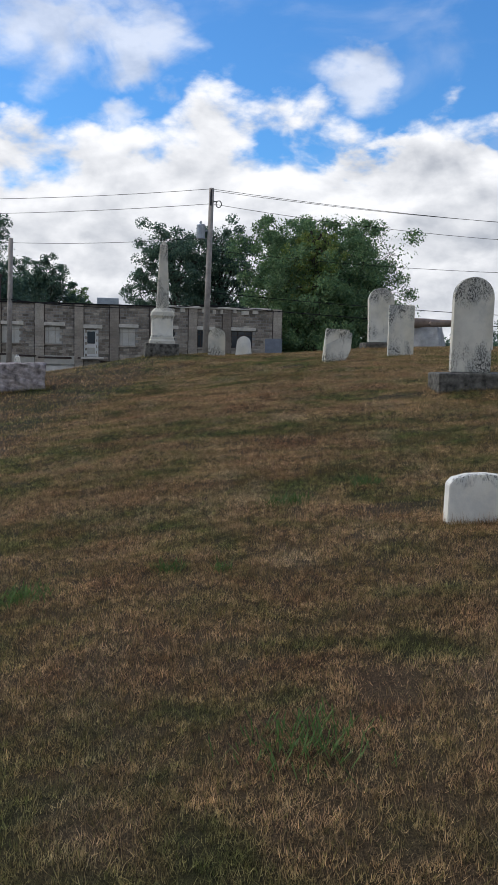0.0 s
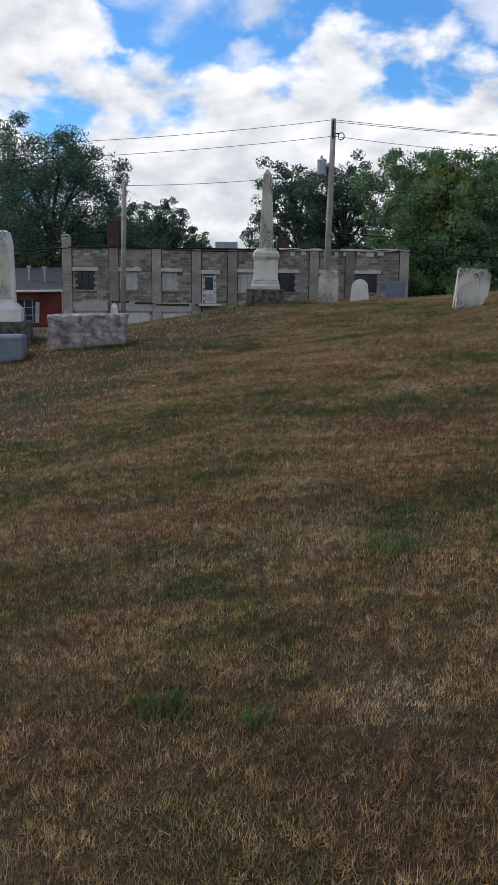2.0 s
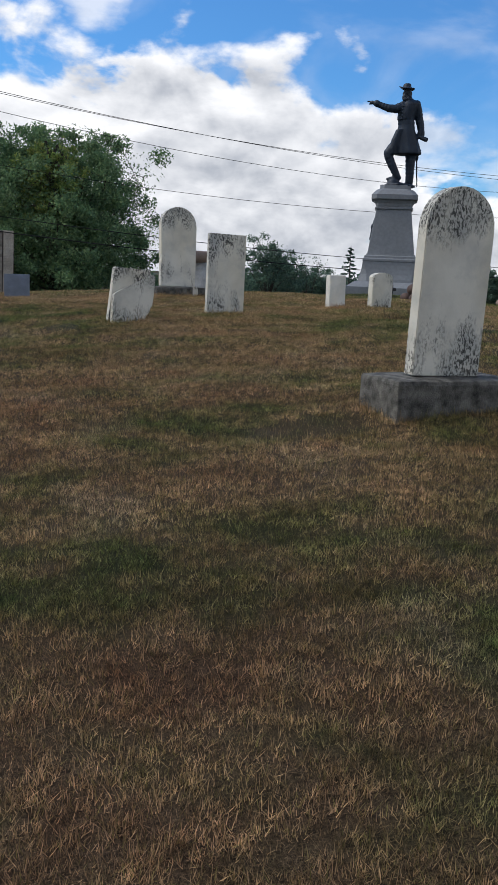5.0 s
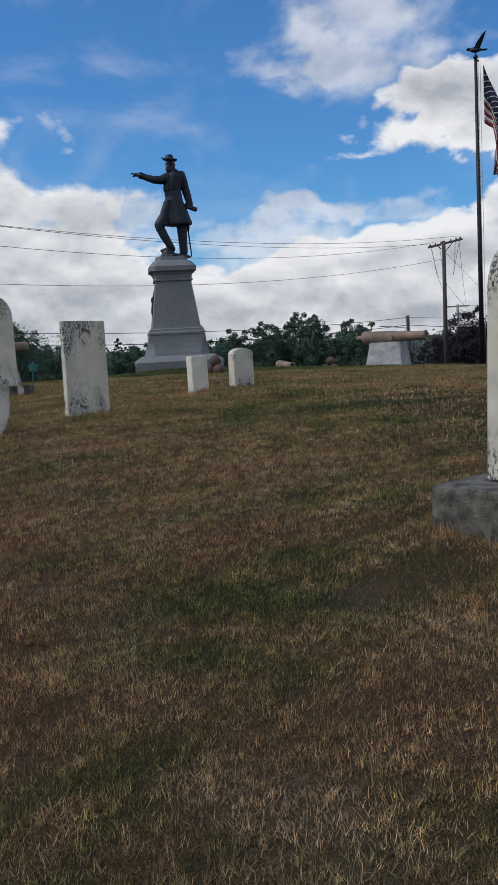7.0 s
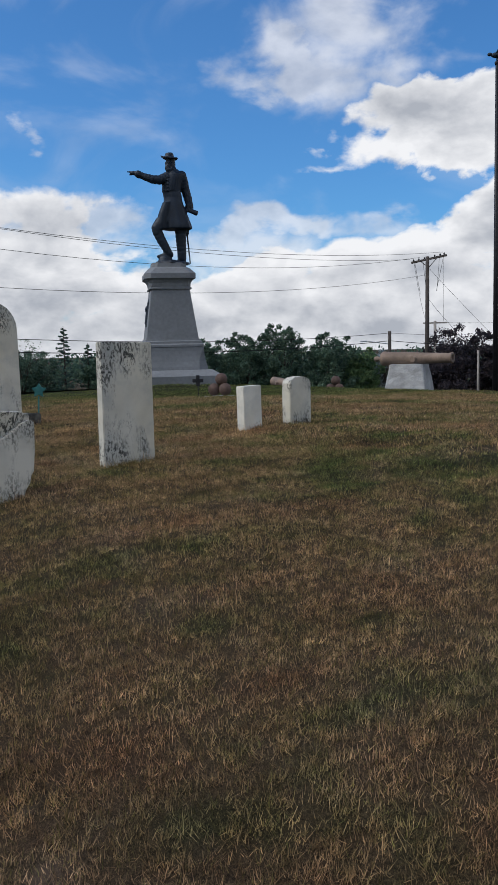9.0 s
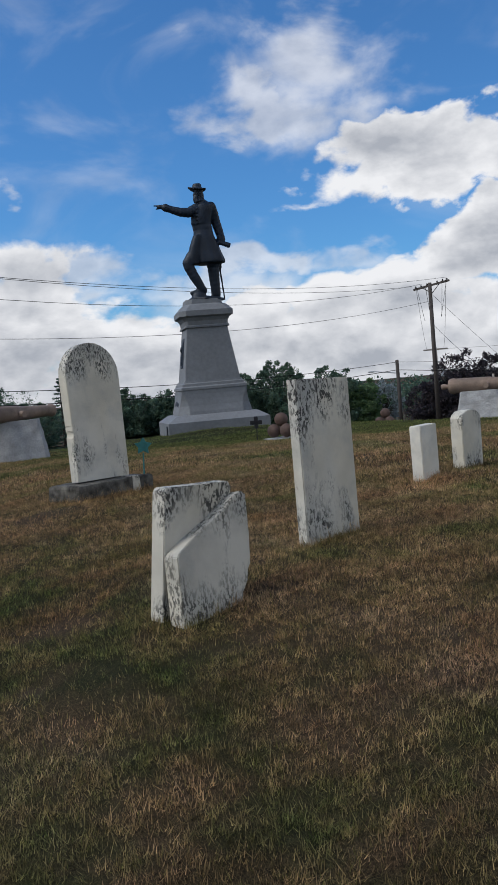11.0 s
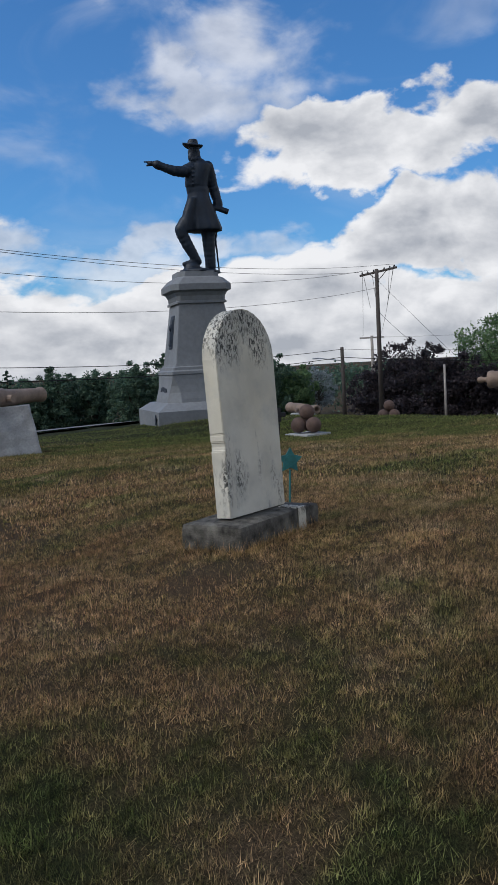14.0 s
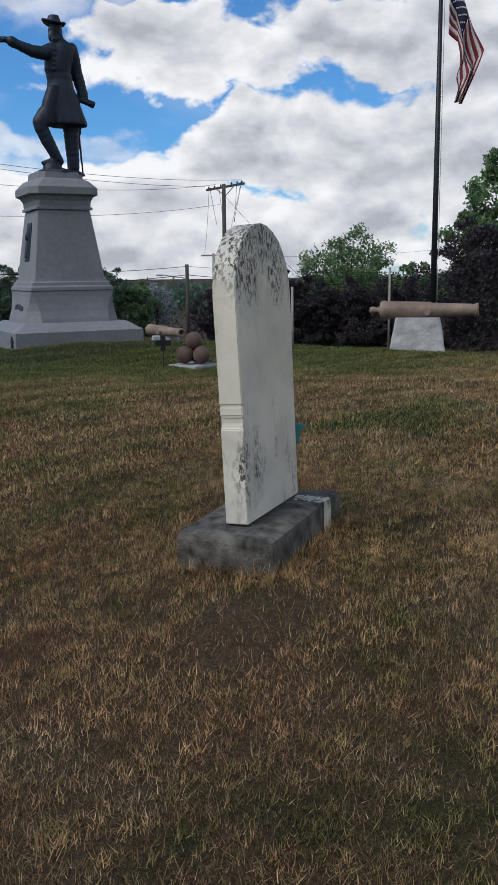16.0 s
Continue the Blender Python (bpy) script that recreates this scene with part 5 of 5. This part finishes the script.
# behind the block building
tree("maple_tree", -33.5, 75, 15.2, 15.0, LEAF_DARK, "large dark green maple behind the brick building", 11, 30000, 0.2)
tree("maple_tree", -41, 80, 13, 12, LEAF_DARK, "dark green tree behind the brick building", 12, 16000, 0.12)
tree("maple_tree", -29, 78, 7.0, 9, LEAF_DARK, "low dark bushy tree behind the roof", 13, 14000, 0.08)
conifer(-37.2, 66.5, 12.8, 6.5, 14)
tree("maple_tree", -30.6, 87, 10.2, 7.5, LEAF_DARK, "dark round tree behind the roof", 15, 12000, 0.15)
tree("maple_tree", -25.9, 85, 9.5, 6.0, LEAF_DARK, "dark tree behind the block building", 16, 10000, 0.15)
tree("maple_tree", -25.2, 93, 7.8, 4.5, LEAF, "small green tree behind the block building", 17, 4000, 0.15)
tree("locust_tree", -12.4, 80, 12.2, 9.0, LEAF_DARK, "airy tree with sky showing between its limbs", 18, 13000, 0.28, True)
tree("locust_tree", -8.2, 82, 12.8, 8.5, LEAF_DARK, "airy dark tree behind the utility pole", 19, 12000, 0.25, True)
tree("maple_tree", -1.0, 74, 12.0, 10.5, LEAF, "big full green maple", 20, 24000, 0.10)
tree("maple_tree", 3.9, 76, 12.0, 11.0, LEAF, "big full green maple with yellowing side", 21, 24000, 0.10)
tree("maple_tree", 0.9, 70.5, 7.4, 11.0, LEAF, "low full skirts of a green maple", 22, 14000, 0.02)
tree("maple_tree", 0.6, 71.0, 10.6, 4.5, LEAF_YELLOW, "yellowing maple limb in front of a green one", 23, 3500, 0.45)
tree("maple_tree", 25, 102, 5.4, 8.0, LEAF_DARK, "distant round dark tree", 24, 9000, 0.1)
tree("maple_tree", 33, 112, 4.0, 9.0, LEAF_DARK, "distant low dark tree", 25, 3000, 0.05)

# beyond the monument
for i, (x, y, zt, w, mt) in enumerate(((29.8, 113.4, 4.0, 5.5, LEAF_DARK), (34.5, 114, 2.6, 6.0, LEAF_DARK), (44.6, 113, 2.4, 5.5, LEAF_DARK), (48.2, 111.6, 3.3, 6.0, LEAF_DARK), (51.7, 109.8, 3.0, 4.8, LEAF_DARK), (54.2, 104, 3.2, 6.5, LEAF_DARK),
                                       (57.8, 100.5, 4.2, 6.5, LEAF_DARK), (61.8, 98, 5.1, 7.0, LEAF_DARK), (66.6, 94.5, 3.6, 7.0, LEAF_DARK), (70.0, 93, 1.8, 5.0, LEAF), (53.2, 60.6, 3.3, 6.8, LEAF_PURPLE), (52.0, 62.5, 1.6, 5.0, LEAF_PURPLE),
                                       (61.3, 57, 5.5, 9.0, LEAF), (62.5, 51.5, 2.8, 5.5, LEAF), (54.7, 57, 1.9, 5.0, LEAF_PURPLE), (57.0, 53.5, 1.6, 6.0, LEAF_PURPLE),
                                       (58, 49, 1.2, 6.0, LEAF_PURPLE), (49.0, 39.4, 5.6, 6.5, LEAF_PURPLE), (54.5, 33.5, 6.5, 7.5, LEAF), (66, 44, 4.0, 9.0, LEAF), (66, 52, 2.0, 9.0, LEAF_PURPLE))):
    tree("field_maple", x, y, zt, w, mt, ("dark purple-leaved tree" if mt is LEAF_PURPLE else "rounded dark tree") + " at the far edge of the cemetery", 40 + i, 11000 if mt is LEAF else 7500, 0.02, group="far trees", leaf=0.12 if y < 80 else 0.15)
conifer(39.8, 115.5, 5.8, 4.4, 70, "thin dark spruce far beyond the graves")
conifer(42.6, 114.5, 3.6, 3.4, 71, "small dark spruce beside a taller one")
tree("honey_locust_tree", 54.9, 38.9, 10.2, 10.0, LEAF, "tall feathery green tree beyond the flagpole", 72, 16000, 0.25, True, None, "far trees", 0.15)
tree("aspen_tree", 74.0, 93.0, 1.9, 4.6, leaf_material("pale_leaves", (0.16, 0.19, 0.20), (0.22, 0.26, 0.27), (0.30, 0.33, 0.34)), "thin pale grey-leaved tree", 73, 1800, 0.2, True, None, "far trees")

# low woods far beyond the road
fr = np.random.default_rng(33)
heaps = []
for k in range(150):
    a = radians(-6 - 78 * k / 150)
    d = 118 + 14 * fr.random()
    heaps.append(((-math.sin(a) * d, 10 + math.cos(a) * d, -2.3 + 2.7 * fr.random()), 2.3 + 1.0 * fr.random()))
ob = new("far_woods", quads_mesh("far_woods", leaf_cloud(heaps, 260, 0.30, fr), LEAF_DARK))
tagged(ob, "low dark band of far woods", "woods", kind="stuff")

# road along the far side
bm = box(bmesh.new(), (0, 0, 0), (90, 7, 0.08))
a = single("road", bm, ASPHALT, pose(-30, 50.5, -1.2, 0, 0, BRZ), "grey asphalt road beyond the cemetery", "road", kind="structure")


# paved drive that curves behind the monument
def drive():
    ctr = [Vector(p) for p in ((-14, 31.0), (-6, 32.6), (0, 34.2), (5, 35.2), (9, 35.6), (12, 36.6), (13.5, 40), (14, 56))]
    bm = bmesh.new()
    rows = []
    for a, b in zip(ctr, ctr[1:]):
        s = (b - a).normalized()
        for k in range(6):
            p = a.lerp(b, k / 6)
            row = []
            for w in (-1.4, -0.7, 0, 0.7, 1.4):
                q = p + Vector((-s.y, s.x)) * w
                row.append(bm.verts.new((q.x, q.y, gz(q.x, q.y) + 0.06)))
            rows.append(row)
    for a, b in zip(rows, rows[1:]):
        for k in range(4):
            bm.faces.new((a[k], a[k + 1], b[k + 1], b[k]))
    return single("drive", bm, DRIVE, Matrix(), "pale grey paved drive behind the monument", "drive", kind="structure", smooth=True)


DRIVE = plain("pale_asphalt", (0.16, 0.165, 0.18), 0.95, 0, 0.2, 1.5, 0.3)
drive()


# ---- grass ----
def grass(name, spots, hmin, hmax, wid, seed, label):
    """Short dry blades on the given ground points, one triangle each."""
    rng = np.random.default_rng(seed)
    n = len(spots)
    x, y = spots[:, 0], spots[:, 1]
    z = turf_z(x, y) - 0.01
    a = rng.random(n) * 2 * np.pi
    ln = hmin + (hmax - hmin) * rng.random(n) ** 1.6
    tilt = 0.12 + 1.0 * rng.random(n)
    b = a + rng.normal(size=n) * 0.6
    w = wid * (0.6 + 0.8 * rng.random(n))
    p = np.empty((n, 3, 3), np.float32)
    p[:, 0] = np.stack([x - w * np.sin(a), y + w * np.cos(a), z], 1)
    p[:, 1] = np.stack([x + w * np.sin(a), y - w * np.cos(a), z], 1)
    p[:, 2] = np.stack([x + ln * np.sin(tilt) * np.cos(b), y + ln * np.sin(tilt) * np.sin(b), z + ln * np.cos(tilt)], 1)
    me = bpy.data.meshes.new(name)
    me.vertices.add(3 * n)
    me.vertices.foreach_set("co", p.ravel())
    me.loops.add(3 * n)
    me.loops.foreach_set("vertex_index", np.arange(3 * n, dtype=np.int32))
    me.polygons.add(n)
    me.polygons.foreach_set("loop_start", np.arange(0, 3 * n, 3, dtype=np.int32))
    me.update(calc_edges=True)
    me.materials.append(BLADE)
    ob = new(name, me)
    return tagged(ob, label, "grass", kind="stuff")


rng = np.random.default_rng(5)
# worn earth: x, y, half widths, turn
BARE = ((0.92, 18.64, 0.36, 0.20, 10), (2.14, 18.70, 0.16, 0.07, 0), (-0.24, 15.29, 0.24, 0.36, 20), (-0.05, 16.0, 0.26, 0.12, 0), (1.05, 10.62, 0.44, 0.22, 10), (0.33, 3.16, 0.13, 0.16, 0),
        (0.62, 5.67, 0.32, 0.20, 0), (1.26, 6.15, 0.20, 0.30, 0), (0.35, 15.2, 0.3, 0.12, 10), (0.2, 19.2, 0.2, 0.06, 0))


def thinned(p):
    """Leaves out most blades on worn earth."""
    keep = np.ones(len(p), bool)
    for x, y, a, b, q in BARE:
        d = ((p[:, 0] - x) / a) ** 2 + ((p[:, 1] - y) / b) ** 2
        keep &= (d > 0.55 + 0.6 * rng.random(len(p))) | (rng.random(len(p)) < 0.13)
    return p[keep]


# thick along the strip that is walked, thinner further off
fields = ((-2.6, 2.2, 1.5, 7.5, 36000), (-3.2, 3.0, 7.5, 13.0, 32000), (-2.8, 3.6, 13.0, 20.4, 42000))
tufts = np.concatenate([np.stack([rng.uniform(a, b, n), rng.uniform(c, d, n)], 1) for a, b, c, d, n in fields])
tufts += rng.normal(size=tufts.shape) * 0.3
near = np.repeat(tufts, 15, 0) + rng.normal(size=(len(tufts) * 15, 2)) * 0.018
grass("lawn_grass", thinned(near), 0.014, 0.048, 0.0011, 6, "short dry brown and green grass blades")
far = np.concatenate([np.stack([rng.uniform(-9, 13, 420000), rng.uniform(5, 32, 420000)], 1), np.stack([rng.uniform(1, 12, 330000), rng.uniform(15, 28, 330000)], 1)])
far = thinned(far)
wide = np.where((np.abs(far[:, 0] - 0.2) < 2.9) & (far[:, 1] < 20.5), 0.0012, np.where((far[:, 0] > 1) & (far[:, 1] > 15), 0.0036, 0.0050))
grass("lawn_grass", far, 0.022, 0.054, wide, 7, "short dry grass further up the knoll")

# longer grass left standing along the feet of the stones
ring = []
for x, y, rz, w, d in ((1.602, 19.127, 16.0, 0.84, 0.44), (2.01, 10.85, 9, 0.94, 0.48), (1.72, 16.16, 12, 0.50, 0.09), (0.46, 15.66, 14, 0.48, 0.22), (3.46, 17.08, 16, 0.28, 0.12), (4.19, 17.30, 14, 0.36, 0.13), (1.08, 5.25, 6, 0.48, 0.13),
                       (-3.12, 18.4, 12, 0.74, 0.74), (-5.16, 14.75, 14, 1.18, 0.38), (-6.55, 14.05, 14, 1.26, 0.36), (-7.03, 15.6, 22, 0.94, 0.74)):
    n = int(1300 * (w + d))
    k, e = rng.random(n) * 2 * (w + d), np.abs(rng.normal(size=n)) * 0.035
    u = np.where(k < w, k - w / 2, np.where(k < w + d, w / 2 + e, np.where(k < 2 * w + d, k - w - d - w / 2, -w / 2 - e)))
    v = np.where(k < w, -d / 2 - e, np.where(k < w + d, k - w - d / 2, np.where(k < 2 * w + d, d / 2 + e, k - 2 * w - d - d / 2)))
    c, q = math.cos(radians(rz)), math.sin(radians(rz))
    ring.append(np.stack([x + u * c - v * q, y + u * q + v * c], 1))
grass("foot_grass", np.concatenate(ring), 0.03, 0.105, 0.0016, 8, "longer grass left unmown round the gravestones")

# a few tufts of greener clover and weeds
WEED = leaf_material("clover_leaves", (0.045, 0.085, 0.020), (0.065, 0.115, 0.028), (0.095, 0.15, 0.042))
wr = np.random.default_rng(9)
for x, y, s in ((0.02, 2.75, 0.22), (-1.5, 4.35, 0.16), (-0.75, 4.62, 0.09), (-0.12, 5.9, 0.16), (0.45, 6.3, 0.12), (-0.45, 4.55, 0.05)):
    n = int(1100 * s)
    p = np.stack([x + wr.normal(size=n) * s * 0.5, y + wr.normal(size=n) * s * 0.42], 1)
    z = ground_z(p[:, 0], p[:, 1])
    a = wr.random(n) * 6.283
    ln = 0.035 + 0.045 * wr.random(n)
    w = 0.0045
    up = 0.6 + 0.4 * wr.random(n)
    o = np.column_stack([p, z])
    side = np.column_stack([-np.sin(a), np.cos(a), np.zeros(n)]) * w
    tip = np.column_stack([np.cos(a) * ln * 0.7, np.sin(a) * ln * 0.7, ln * up])
    quad = np.stack([o - side * 0.4, o + side * 0.4, o + tip * 0.75 + side, o + tip], 1).reshape(-1, 3)
    ob = new("weed_tuft", quads_mesh("weed_tuft", quad, WEED, 4))
    tagged(ob, "tuft of bright green weeds in dry grass", "weeds", "weed tufts", "stuff")
# leafy sprig at the foot of the lichened stone
sx, sy = 1.83, 10.82
quad = leaf_cloud([((0.0, 0.0, 0.08), 0.07), ((0.03, 0.0, 0.17), 0.05), ((-0.03, 0.01, 0.13), 0.05)], 14, 0.022, wr)
ob = new("ivy_sprig", quads_mesh("ivy_sprig", quad, WEED))
ob.matrix_world = pose(sx, sy, gz(2.015, 10.9) + 0.20)
tagged(ob, "small green ivy sprig growing at a stone's foot", "plant")
